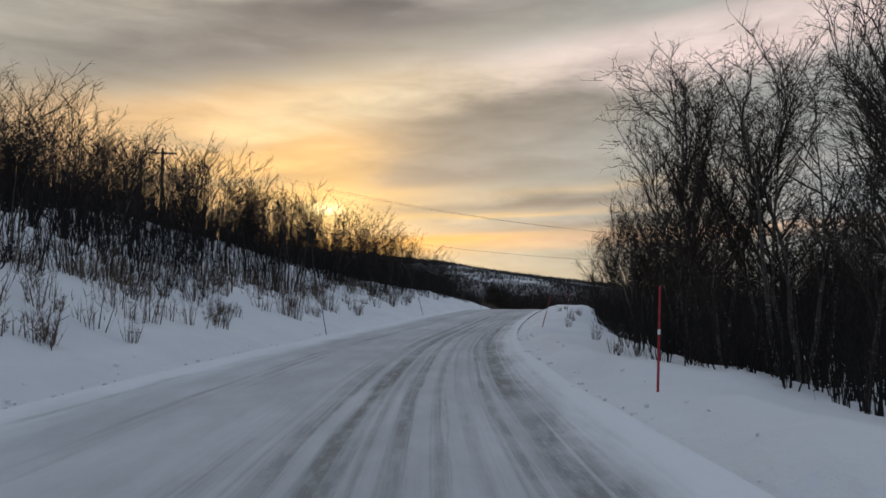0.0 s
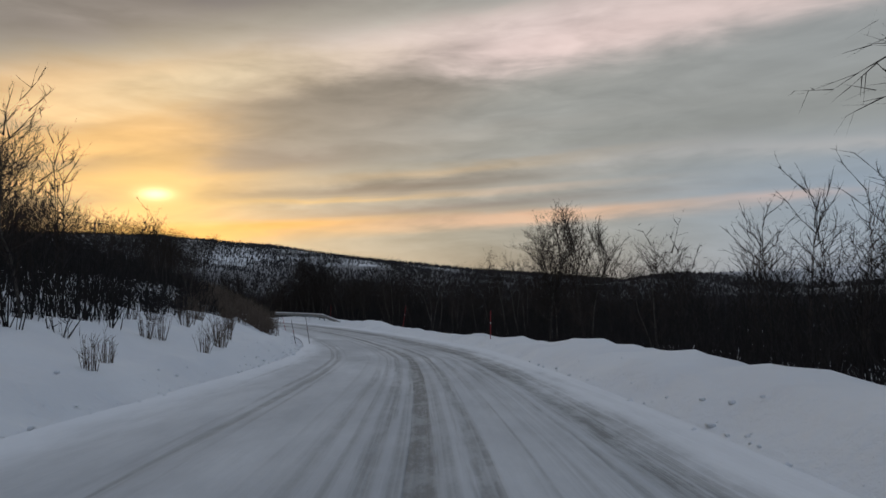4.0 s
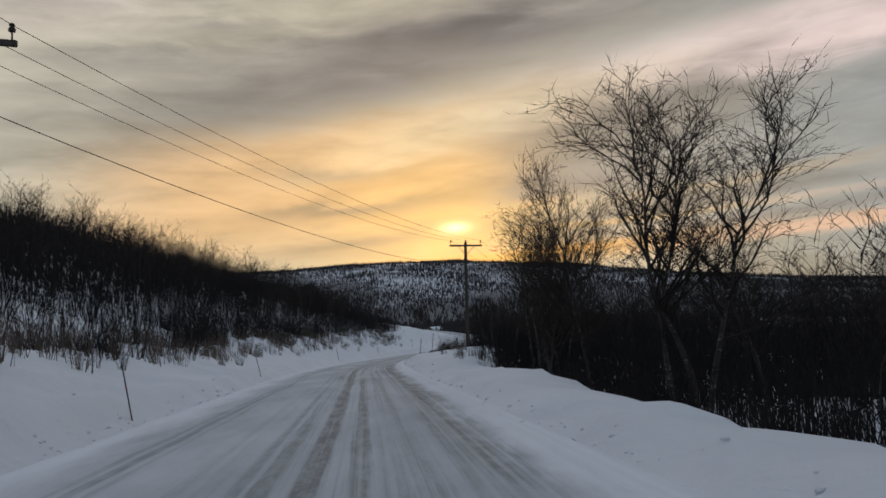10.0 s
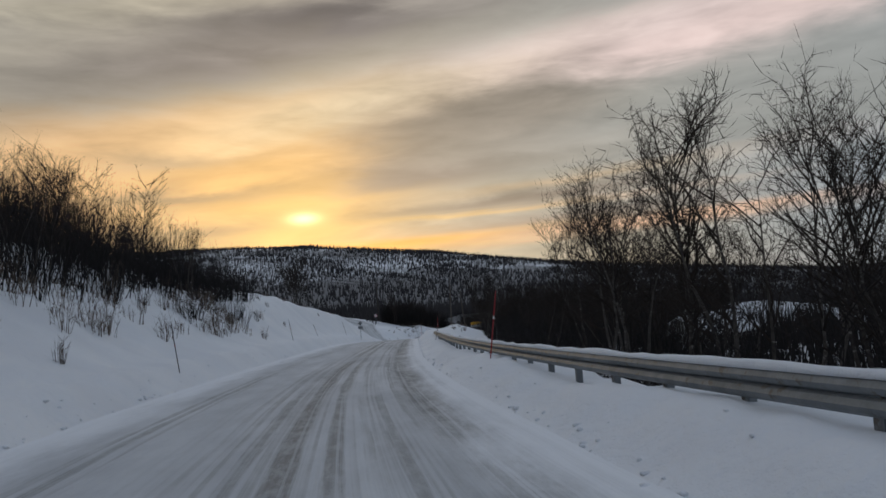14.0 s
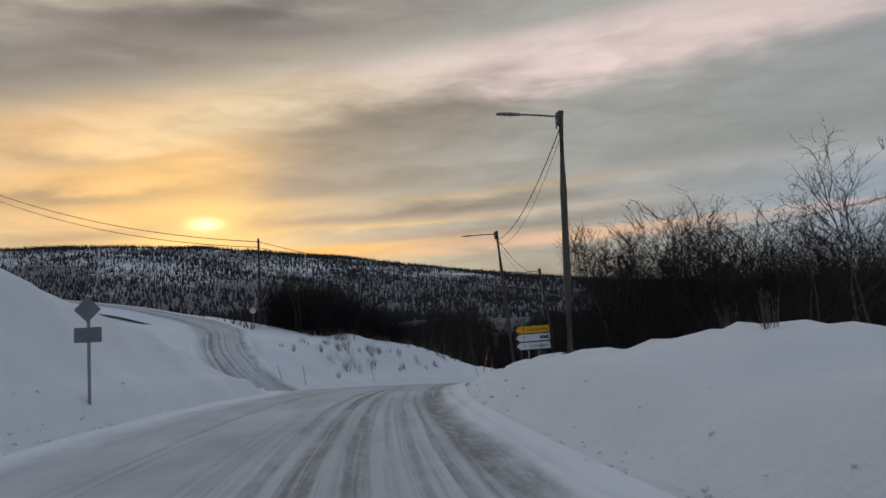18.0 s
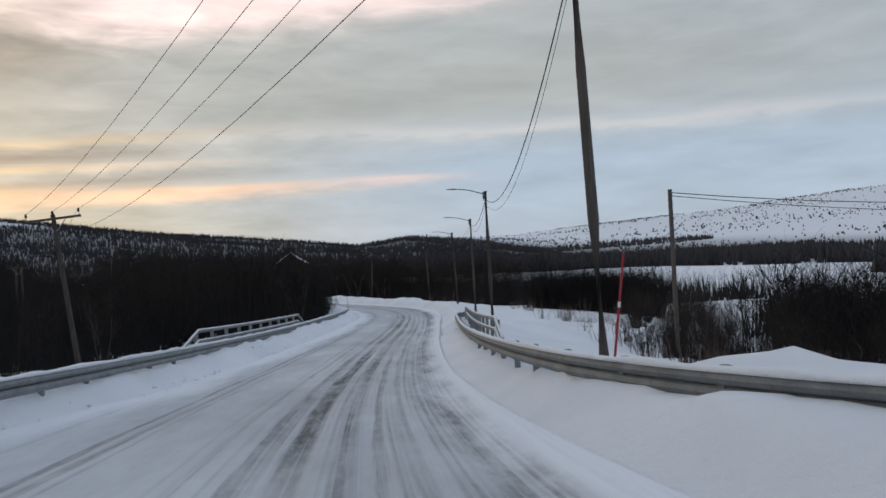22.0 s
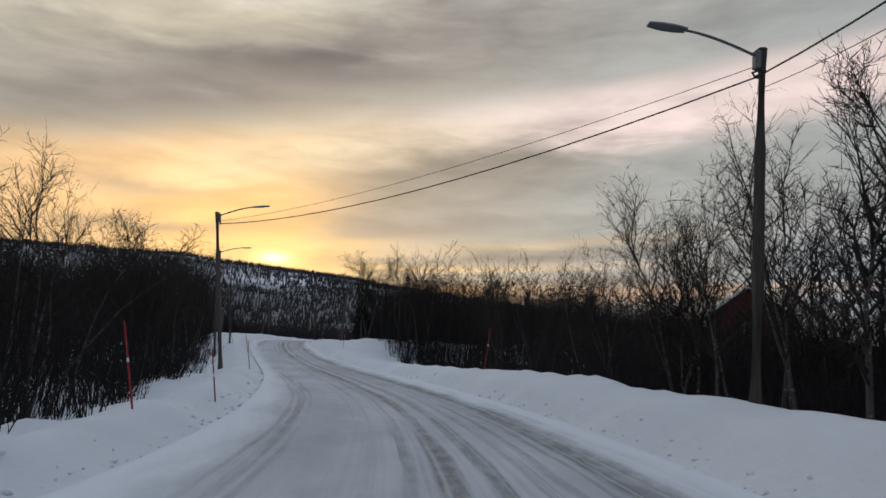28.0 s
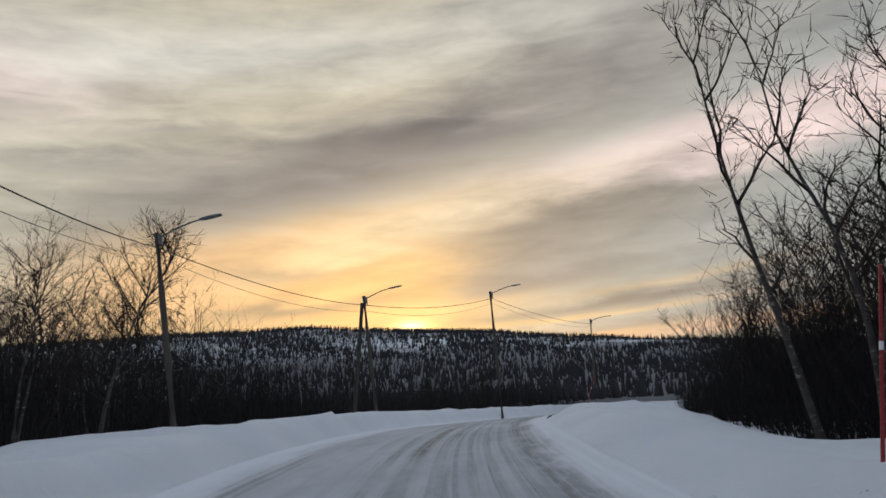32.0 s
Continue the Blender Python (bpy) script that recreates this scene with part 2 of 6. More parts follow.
def snow_material():
    mat, N, b = material("snow", 0.85, 0.0, 0.1)
    co = N.add("ShaderNodeTexCoord").outputs["Object"]
    drift = N.noise(co, 0.35, 4.0, 0.5, 0.3)
    crust = N.noise(co, 3.2, 6.0, 0.6)
    grain = N.noise(co, 38.0, 4.0, 0.7)
    col = N.ramp(drift, [(0.3, (0.74, 0.755, 0.785)), (0.7, (0.82, 0.83, 0.845))])
    specks = N.smooth(N.noise(co, 5.5, 3.0, 0.8), 0.73, 0.77)
    col = N.mix(N.math("MULTIPLY", specks, 0.6), col, (0.30, 0.28, 0.25, 1))
    # far hillsides: low scrub shows through the snow, thicker towards the valley
    far = N.add("ShaderNodeSeparateXYZ")
    N.link(co, far.inputs[0])
    out = N.math("SQRT", N.math("ADD", N.math("POWER", N.math("ADD", far.outputs[0], 70.0), 2.0), N.math("POWER", N.math("SUBTRACT", far.outputs[1], 300.0), 2.0)))
    west = N.math("SUBTRACT", 1.0, N.smooth(N.math("ADD", far.outputs[0], N.math("MULTIPLY", far.outputs[1], 0.1)), 700.0, 1100.0))
    patch = N.math("ADD", N.math("MULTIPLY", N.noise(co, 0.16, 5.0, 0.75), 0.7), N.math("MULTIPLY", N.noise(co, 0.012, 3.0, 0.6), 0.5))
    low = N.math("MULTIPLY", N.math("SUBTRACT", 1.0, N.smooth(far.outputs[2], 15.0, 60.0)), 0.16)
    scrub = N.smooth(N.math("ADD", patch, low), 0.50, 0.67)
    cover = N.math("MULTIPLY", N.math("MULTIPLY", N.smooth(out, 380.0, 520.0), west), scrub)
    col = N.mix(N.math("MULTIPLY", cover, 0.85), col, (0.085, 0.078, 0.076, 1))
    N.link(col, b.inputs["Base Color"])
    h = N.math("ADD", N.math("MULTIPLY", crust, 0.8), N.math("MULTIPLY", grain, 0.12))
    h = N.math("ADD", h, N.math("MULTIPLY", drift, 1.6))
    bump(N, b, h, 0.8, 0.13)
    return mat


def road_material():
    """Packed snow: uv holds metres (across, along)."""
    mat, N, b = material("packed_snow", 0.85, 0.0, 0.08)
    uv = N.add("ShaderNodeUVMap", uv_map="road")
    sep = N.add("ShaderNodeSeparateXYZ")
    N.link(uv.outputs[0], sep.inputs[0])
    d, s = sep.outputs[0], sep.outputs[1]
    wander = N.math("MULTIPLY", N.math("SUBTRACT", N.noise(N.combine(0.0, N.math("MULTIPLY", s, 0.03), 0.0), 1.0, 2.0), 0.5), 0.35)
    dd = N.math("ADD", d, wander)
    # wheel marks: sharp-edged scraped bands, broken along the road, with finer lines about them
    edge = N.math("MULTIPLY", N.math("SUBTRACT", N.noise(N.combine(N.math("MULTIPLY", dd, 7.0), N.math("MULTIPLY", s, 0.16), 0.0), 1.0, 4.0, 0.65), 0.5), 0.30)
    lines = N.noise(N.combine(N.math("MULTIPLY", dd, 6.5), N.math("MULTIPLY", s, 0.020), 0.0), 1.0, 3.0, 0.65)
    fine = N.noise(N.combine(N.math("MULTIPLY", dd, 18.0), N.math("MULTIPLY", s, 0.22), 4.0), 1.0, 4.0, 0.7)
    broken = N.noise(N.combine(N.math("MULTIPLY", dd, 2.2), N.math("MULTIPLY", s, 0.05), 9.0), 1.0, 5.0, 0.6)

    def rut(c, w, thr):
        q = N.math("ADD", N.math("ABSOLUTE", N.math("SUBTRACT", dd, c)), edge)
        m = N.math("SUBTRACT", 1.0, N.smooth(q, w * 0.45, w * 1.1))
        return N.math("MULTIPLY", m, N.smooth(broken, thr - 0.12, thr + 0.10))

    ruts = rut(1.48, 0.42, 0.30)
    for c, w, thr, k in ((-0.62, 0.20, 0.36, 0.95), (-0.10, 0.13, 0.42, 0.8), (-1.05, 0.12, 0.44, 0.7), (0.30, 0.07, 0.48, 0.55), (0.62, 0.09, 0.48, 0.6), (0.98, 0.08, 0.46, 0.7), (2.05, 0.10, 0.46, 0.6), (-1.55, 0.08, 0.5, 0.45),
                         (-3.0, 0.12, 0.48, 0.65), (-3.25, 0.07, 0.46, 0.6), (-2.75, 0.05, 0.5, 0.5), (-4.4, 0.10, 0.5, 0.5)):
        ruts = N.math("MAXIMUM", ruts, N.math("MULTIPLY", rut(c, w, thr), k))
    # pale ridges left standing inside the polished bands
    ridge = N.smooth(N.noise(N.combine(N.math("MULTIPLY", dd, 11.0), N.math("MULTIPLY", s, 0.035), 7.0), 1.0, 3.0, 0.6), 0.50, 0.66)
    ruts = N.math("MULTIPLY", ruts, N.math("SUBTRACT", 1.0, N.math("MULTIPLY", ridge, 0.62)))
    lane = N.math("SUBTRACT", 1.0, N.smooth(N.math("ABSOLUTE", N.math("SUBTRACT", dd, 0.3)), 1.4, 2.8))
    scuff = N.math("MULTIPLY", N.math("MULTIPLY", lane, N.smooth(lines, 0.46, 0.68)), 0.55)
    dirt = N.math("MAXIMUM", ruts, scuff)
    torn = N.noise(N.combine(N.math("MULTIPLY", dd, 5.0), N.math("MULTIPLY", s, 1.1), 6.0), 1.0, 5.0, 0.7)
    dirt = N.math("MULTIPLY", dirt, N.math("ADD", 0.30, N.math("ADD", N.math("MULTIPLY", fine, 0.6), N.math("MULTIPLY", N.smooth(torn, 0.38, 0.60), 0.45))), clamp=True)
    # blown drifts lie pale across the marks here and there
    blown = N.smooth(N.noise(N.combine(N.math("MULTIPLY", d, 0.35), N.math("MULTIPLY", s, 0.11), 12.0), 1.0, 4.0, 0.6), 0.54, 0.68)
    dirt = N.math("MULTIPLY", dirt, N.math("SUBTRACT", 1.0, N.math("MULTIPLY", blown, 0.55)))
    snow = N.ramp(N.noise(N.combine(d, N.math("MULTIPLY", s, 0.25), 2.0), 0.6, 6.0, 0.68), [(0.32, (0.45, 0.463, 0.48)), (0.68, (0.64, 0.653, 0.67))])
    # towards the banks loose snow lies over the packed surface, in ragged tongues
    rim = N.add("ShaderNodeSeparateXYZ")
    N.link(N.add("ShaderNodeUVMap", uv_map="rim").outputs[0], rim.inputs[0])
    ragged = N.math("MULTIPLY", N.math("SUBTRACT", N.noise(N.combine(N.math("MULTIPLY", d, 1.2), N.math("MULTIPLY", s, 0.22), 5.0), 1.0, 5.0, 0.65), 0.5), 1.6)
    loose = N.math("SUBTRACT", 1.0, N.smooth(N.math("ADD", rim.outputs[0], ragged), 0.15, 1.25))
    snow = N.mix(loose, snow, (0.80, 0.815, 0.84, 1))
    dirt = N.math("MULTIPLY", dirt, N.math("SUBTRACT", 1.0, N.math("MULTIPLY", loose, 0.85)))
    bare = N.math("MULTIPLY", N.smooth(s, 452.0, 472.0), N.math("SUBTRACT", 1.0, N.smooth(s, 512.0, 540.0)))
    col = N.mix(N.math("MULTIPLY", dirt, 0.92), snow, N.mix(bare, (0.215, 0.218, 0.212, 1), (0.10, 0.105, 0.105, 1)))
    N.link(col, b.inputs["Base Color"])
    N.link(N.math("SUBTRACT", 0.92, N.math("MULTIPLY", dirt, 0.14)), b.inputs["Roughness"])
    co = N.add("ShaderNodeTexCoord").outputs["Object"]
    h = N.math("ADD", N.math("MULTIPLY", N.noise(co, 7.0, 5.0, 0.65), 0.35), N.math("MULTIPLY", N.math("ADD", lines, N.math("MULTIPLY", fine, 0.4)), 0.9))
    h = N.math("SUBTRACT", h, N.math("MULTIPLY", dirt, 0.5))
    bump(N, b, h, 0.6, 0.05)
    return mat


SNOW = snow_material()
PACKED = road_material()
BARK = grained("birch_bark", (0.026, 0.021, 0.018), (0.085, 0.074, 0.065), 2.5, 0.85, stretch=(1, 1, 2.5), relief=0.6, dist=0.02, worn=(0.19, 0.175, 0.16))
TWIG = grained("birch_twigs", (0.014, 0.010, 0.008), (0.036, 0.026, 0.020), 1.5, 0.9, relief=0.1)
# darker than bare stems: the shade inside thick brush is put into this colour
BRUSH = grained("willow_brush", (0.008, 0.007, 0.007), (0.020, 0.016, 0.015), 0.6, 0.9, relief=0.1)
SHRUB = grained("dry_shrub_stems", (0.06, 0.045, 0.036), (0.14, 0.105, 0.080), 2.0, 0.9, relief=0.1)
NEEDLE = grained("spruce_needles", (0.010, 0.016, 0.012), (0.030, 0.042, 0.030), 3.0, 0.85, relief=0.2)
FARWOOD = grained("far_birch_wood", (0.016, 0.015, 0.017), (0.045, 0.040, 0.040), 0.02, 0.9, relief=0.0)
POLE = grained("weathered_pole_wood", (0.045, 0.037, 0.031), (0.115, 0.097, 0.083), 3.0, 0.85, stretch=(6, 6, 0.6), relief=0.5, dist=0.01)
STEEL = grained("galvanised_steel", (0.15, 0.16, 0.165), (0.27, 0.285, 0.295), 3.0, 0.62, metal=0.25, relief=0.15, dist=0.004, worn=(0.16, 0.14, 0.12))
LAMP = grained("lamp_casting", (0.10, 0.105, 0.11), (0.19, 0.195, 0.20), 8.0, 0.5, metal=0.5, relief=0.05)
WIRE = grained("dark_cable", (0.012, 0.012, 0.013), (0.03, 0.03, 0.03), 3.0, 0.6, relief=0.0)
PORCELAIN = grained("brown_porcelain", (0.03, 0.018, 0.014), (0.06, 0.035, 0.025), 20.0, 0.3, relief=0.05)
RED = grained("red_plastic", (0.24, 0.018, 0.022), (0.36, 0.035, 0.04), 6.0, 0.5, relief=0.05, worn=(0.30, 0.10, 0.09))
DARKSTICK = grained("dark_stick", (0.03, 0.022, 0.02), (0.075, 0.05, 0.045), 6.0, 0.7, relief=0.1)
REFLECT = grained("white_reflector", (0.70, 0.70, 0.68), (0.82, 0.82, 0.80), 30.0, 0.35, relief=0.02)

# ---------------------------------------------------------------- small builders
def thing(name, label, category, group="", kind="", at=None):
    ob = new(name)
    ob.empty_display_size = 0.2
    if at is not None:
        ob.matrix_world = at
    return tagged(ob, label, category, group, kind)


def link_mesh(name, me, mat, parent=None, label=""):
    if not me.materials:
        me.materials.append(mat)
    ob = new(name, me)
    if parent is not None:
        ob.parent = parent
    if label:
        ob["label"] = label
    return ob


def part(name, bm, mat, parent=None, label="", smooth=False):
    me = bpy.data.meshes.new(name)
    bmesh.ops.recalc_face_normals(bm, faces=bm.faces)
    bm.to_mesh(me)
    bm.free()
    if smooth:
        me.polygons.foreach_set("use_smooth", [True] * len(me.polygons))
    return link_mesh(name, me, mat, parent, label)


def raw_mesh(name, verts, faces, smooth=False):
    """A mesh from arrays: verts n x 3, faces m x 3 or m x 4."""
    verts, faces = np.asarray(verts, np.float32), np.asarray(faces, np.int32)
    k = faces.shape[1]
    me = bpy.data.meshes.new(name)
    me.vertices.add(len(verts))
    me.vertices.foreach_set("co", verts.ravel())
    me.loops.add(faces.size)
    me.loops.foreach_set("vertex_index", faces.ravel())
    me.polygons.add(len(faces))
    me.polygons.foreach_set("loop_start", np.arange(0, faces.size, k, dtype=np.int32))
    if smooth:
        me.polygons.foreach_set("use_smooth", np.ones(len(faces), bool))
    me.update(calc_edges=True)
    me.validate()
    return me


def box(bm, cx, cy, cz, sx, sy, sz, bevel=0.0, m=None):
    """A box by centre and full size, with an optional bevel."""
    r = bmesh.ops.create_cube(bm, size=1.0, matrix=(m or Matrix()) @ Matrix.LocRotScale((cx, cy, cz), None, (sx, sy, sz)))
    if bevel > 0:
        edges = {e for v in r["verts"] for e in v.link_edges}
        bmesh.ops.bevel(bm, geom=list(edges), offset=bevel, segments=2, affect="EDGES")
    return bm


def tube(bm, pts, radii, sides=8, cap=True):
    """A tapering tube along pts."""
    rings = []
    n = len(pts)
    pts = [Vector(p) for p in pts]
    for i, p in enumerate(pts):
        t = (pts[min(i + 1, n - 1)] - pts[max(i - 1, 0)]).normalized()
        a = t.cross(Vector((0, 0, 1)))
        if a.length < 1e-3:
            a = t.cross(Vector((1, 0, 0)))
        a.normalize()
        b = t.cross(a)
        r = radii[i] if hasattr(radii, "__len__") else radii
        rings.append([bm.verts.new(p + (a * math.cos(2 * math.pi * k / sides) + b * math.sin(2 * math.pi * k / sides)) * r) for k in range(sides)])
    for r0, r1 in zip(rings, rings[1:]):
        for k in range(sides):
            bm.faces.new((r0[k], r0[(k + 1) % sides], r1[(k + 1) % sides], r1[k]))
    if cap:
        bm.faces.new(rings[0][::-1])
        bm.faces.new(rings[-1])
    return bm


def spikes(base, tip, rad):
    """Many thin three-sided spikes: arrays n x 3, n x 3, n. Returns verts, faces."""
    base, tip, rad = np.asarray(base, float), np.asarray(tip, float), np.asarray(rad, float)
    n = len(base)
    ax = tip - base
    ax /= np.maximum(np.linalg.norm(ax, axis=1, keepdims=True), 1e-6)
    ref = np.where(np.abs(ax[:, 2:3]) > 0.9, np.array([[1.0, 0, 0]]), np.array([[0, 0, 1.0]]))
    u = np.cross(ax, ref)
    u /= np.maximum(np.linalg.norm(u, axis=1, keepdims=True), 1e-6)
    w = np.cross(ax, u)
    vs = np.empty((n, 4, 3))
    for k in range(3):
        c, s = math.cos(2.0944 * k), math.sin(2.0944 * k)
        vs[:, k] = base + (u * c + w * s) * rad[:, None]
    vs[:, 3] = tip
    f = np.array([[0, 1, 3], [1, 2, 3], [2, 0, 3]])
    return vs.reshape(-1, 3), (np.arange(n)[:, None, None] * 4 + f[None]).reshape(-1, 3)


# ---------------------------------------------------------------- the road's line
HEAD = [(-90, 18), (0, 13.3), (21, 8.2), (42, 2.4), (63, -0.6), (84, -0.7), (105, 2.8), (126, 8.9), (147, 16.4), (168, 22.3), (189, 25.0), (210,
        25.5), (231, 25.8), (252, 25.5), (273, 22.3), (294, 17.4), (315, 14.2), (336, 11.4), (357, 11.4), (378, 9.8), (399, 4.7), (420, -3.3), (441,
        -11.6), (462, -19.1), (483, -25.2), (504, -27.8), (525, -25.6), (546, -16.5), (567, -7.1), (588, 6.4), (609, 15.9), (630, 20.2), (651, 20.7),
        (672, 18.2), (690, 13.5), (715, 2), (760, -8), (900, -14)]
SLOPE = [(-90, 0), (0, 0.3), (21, 0.35), (36, 0.8), (45, 1.8), (60, 1.9), (70, 1.1), (80, -0.6), (90, -1.95), (105, -2.34), (126, -1.48), (147, -0.46), (168, -0.0), (189, -0.34),
        (210, -0.74), (231, -1.11), (252, -1.25), (273, -1.33), (294, -1.2), (315, -0.98), (336, -0.85), (357, -0.98), (378, -1.66), (399, -3.07),
        (420, -4.45), (441, -5.26), (462, -4.96), (483, -3.49), (504, -2.0), (525, -1.8), (546, -1.82), (567, -1.64), (588, 0.18), (609, 0.97), (630,
        1.39), (651, 2.83), (672, 3.89), (688, 2.5), (706, 0.3), (900, -1)]
EYE = 1.30          # the road lies this far below the driven line
S0, S1 = -90, 900
_ss = np.arange(S0, S1 + 1.0)


def _line():
    def eased(knots):
        k = np.array(knots, float)
        v = np.interp(_ss, k[:, 0], k[:, 1])
        return np.convolve(np.pad(v, 6, mode="edge"), np.ones(13) / 13, mode="valid")
    h, sl = np.radians(eased(HEAD)), np.radians(eased(SLOPE))
    hm, sm = (h[1:] + h[:-1]) / 2, (sl[1:] + sl[:-1]) / 2
    x = np.concatenate([[0], np.cumsum(-np.sin(hm))])
    y = np.concatenate([[0], np.cumsum(np.cos(hm))])
    z = np.concatenate([[0], np.cumsum(np.tan(sm))])
    i = -S0
    return x - x[i], y - y[i], z - z[i] - EYE, h


_lx, _ly, _lz, _lh = _line()


def line_at(s):
    """x, y, road height and heading (radians) of the line at s."""
    return tuple(np.interp(s, _ss, a) for a in (_lx, _ly, _lz, _lh))


def beside(s, d):
    """World x, y of a place d metres right of the line."""
    x, y, _, h = line_at(s)
    return x + d * np.cos(h), y + d * np.sin(h)


# edge of the packed road, berm height, then two points of the slope beyond: (s, edge, berm, d1, z1, d2, z2)
LEFT = [
    (-90, 5.0, .4, 11, 1.8, 50, 12), (0, 5.0, .4, 11, 2.2, 50, 13), (56, 5, .4, 10, 1.7, 50, 10), (90, 4.8, .5, 9, 1.2, 45, 5),
    (118, 4.2, .6, 8, 1.5, 45, 6), (145, 3.6, .6, 9, 2.6, 40, 8), (162, 3.6, .7, 10.5, 3.8, 40, 8.5), (182, 4.2, .7, 9.8, 4.6, 36, 9), (196, 4.4, .7, 9.6, 4.8, 36, 9),
    (214, 4.4, .7, 10.5, 3.4, 45, 8.5), (235, 4.5, .6, 11, 2.0, 50, 12), (260, 4.7, .6, 11, 2.2, 50, 15)] + [
    (298, 4.6, .6, 11.5, 3.3, 45, 17), (335, 4.8, .8, 12, 4.2, 45, 15), (374, 5, .9, 11.5, 5.0, 40, 9), (390, 5.2, .9, 9.8, 4.3, 40, 8.5),
    (399, 5.4, .9, 9.6, 4.1, 34, 7), (404, 5.5, .8, 9.6, 3.3, 34, 6), (408, 5.6, .75, 9.4, 2.5, 36, 6), (412, 5.8, .7, 9.4, 1.7, 40, 6), (415, 6.6, .45, 11, 1.2, 45, 7), (418, 7.4, .15, 14, 1.3, 50, 8), (425, 7.5, .2, 14, 1.9, 55, 9), (432, 7, .5, 12, 2.8, 60, 9.5),
    (445, 6.6, .7, 12.5, 4.2, 60, 10), (453, 6.4, .7, 12, 4.1, 50, 7), (460, 6.2, .7, 11.5, 3.8, 28, 2.6), (471, 5.6, .6, 10, 2.0, 26, -.5), (480, 4.6, .52, 7.2, .3, 26, -2.6)] + [
    (490, 4.4, .5, 6.8, .2, 26, -3.4), (530, 4.3, .5, 7, .2, 30, -2), (545, 4.6, .7, 9, .3, 40, -1), (575, 3.4, .5, 6.5, -.05, 30, 1),
    (600, 3.2, .36, 6, -.2, 30, 1.2), (632, 3.2, .46, 5.8, .1, 30, 1.2), (645, 3.3, .7, 5.8, .45, 30, 1), (658, 3.5, .85, 6.2, .8, 30, .8), (672, 3.8, .75, 7, .62, 40, .5), (690, 4.2, .68, 9, .6, 40, .4), (760, 4.5, .9, 9, .8, 40, .4)]
RIGHT = [
    (-90, 2.4, .3, 5.5, .1, 40, -1.2), (10, 2.4, .25, 5.5, -.02, 40, -1.2), (20, 2.4, .25, 5.5, 0, 40, -1.2), (33, 2.4, .3, 5.5, .2, 40, -1.2), (44, 2.4, .35, 5, .42, 40, -1),
    (50, 2.4, .4, 4.8, .46, 40, -1), (57, 2.4, .35, 4.8, .32, 40, -1), (65, 2.4, .3, 4.8, .22, 40, -1.2), (82, 2.5, .35, 5, .35, 40, -1.4), (98, 2.8, .4, 5.3, .5, 40, -1.6), (115, 3.4, .35, 5.5, .42, 40, -1.6)] + [
    (132, 3.5, .22, 5.2, .2, 40, -1.6), (146, 3.5, .2, 5.2, .2, 40, -1.6), (156, 3.4, .48, 5.2, .6, 40, -1.6), (171, 3.0, .5, 4.8, .55, 40, -1.6), (186, 2.8, .5, 4.8, .5, 40, -1.6),
    (195, 2.6, .3, 4.6, .28, 35, -1.6), (210, 2.4, .28, 4.6, .26, 35, -1.6), (222, 2.3, .2, 4.6, .15, 35, -1.6), (240, 2.3, .18, 4.6, .12, 35, -1.6), (250, 2.4, .25, 4.8, .15, 35, -1.6)] + [
    (257, 2.4, .4, 5.5, .3, 35, -1.2), (264, 2.4, .5, 8, .65, 35, -.8), (271, 2.4, .5, 9, .55, 35, -.8), (277, 2.4, .4, 7, .35, 35, -1.2), (281, 2.2, .25, 4.9, .02, 35, -1.6),
    (290, 2.2, .3, 4.9, .1, 30, -1.6), (350, 2.5, .3, 5, .2, 30, -2.2), (362, 2.5, .5, 6, .45, 35, -2.2), (368, 2.5, .6, 6, .5, 35, -2), (374, 2.4, .7, 6, .75, 40, -4.4)] + [
    (380, 2.4, .8, 6, .8, 40, -4.4), (386, 2.4, .9, 6, 1.15, 40, -4.4), (392, 2.4, .9, 6.5, 1.2, 40, -4),
    (398, 2.4, .9, 7, 1.0, 40, -2.5), (404, 2.6, .3, 8, .3, 40, -.5), (410, 2.6, .3, 8, .3, 40, -.2), (416, 2.6, .6, 7, 1.2, 40, 2),
    (424, 2.5, .5, 7, .9, 36, 3.2), (440, 2.4, .45, 7.5, .75, 32, 4.2), (449, 2.4, .45, 7.5, .6, 40, 1), (456, 2.8, .3, 9, .2, 30, -3), (463, 2.5, .5, 7, .45, 30, -3.5)] + [
    (472, 2.1, .42, 5.6, .42, 28, -4.5), (480, 2.0, .36, 4.0, .28, 24, -3.6), (500, 2.0, .36, 4.0, .25, 26, -3.0), (515, 2.0, .45, 4.2, .2, 28, -1.6), (535, 2.6, .5, 6, .1, 30, -.8),
    (548, 2.8, .55, 6, .35, 30, -1.2), (562, 3.0, .6, 5.5, .62, 35, -1.2), (575, 3.0, .65, 5.5, .75, 35, -1.2), (587, 3.3, .7, 5.7, .9, 35, -1.4), (605, 3.6, .6, 5.7, .76, 35, -2)] + [
    (618, 3.6, .6, 5.7, .75, 35, -1.8), (627, 3.4, .5, 5.6, .5, 35, -1.6), (640, 3.0, .4, 5.5, .33, 35, -1.2), (650, 2.8, .35, 5.5, .15, 35, -.6), (656, 2.6, .6, 6.5, .8, 35, .5),
    (661, 2.5, .65, 6.5, 1.05, 35, .7), (667, 2.4, .65, 6.5, .95, 35, .6), (673, 2.2, .6, 6, .6, 35, .3), (680, 2.2, .3, 5, .1, 35, -.4), (690, 2.2, .25, 5, -.05, 35, -.6), (760, 2.2, .4, 6, .1, 35, -.4)]
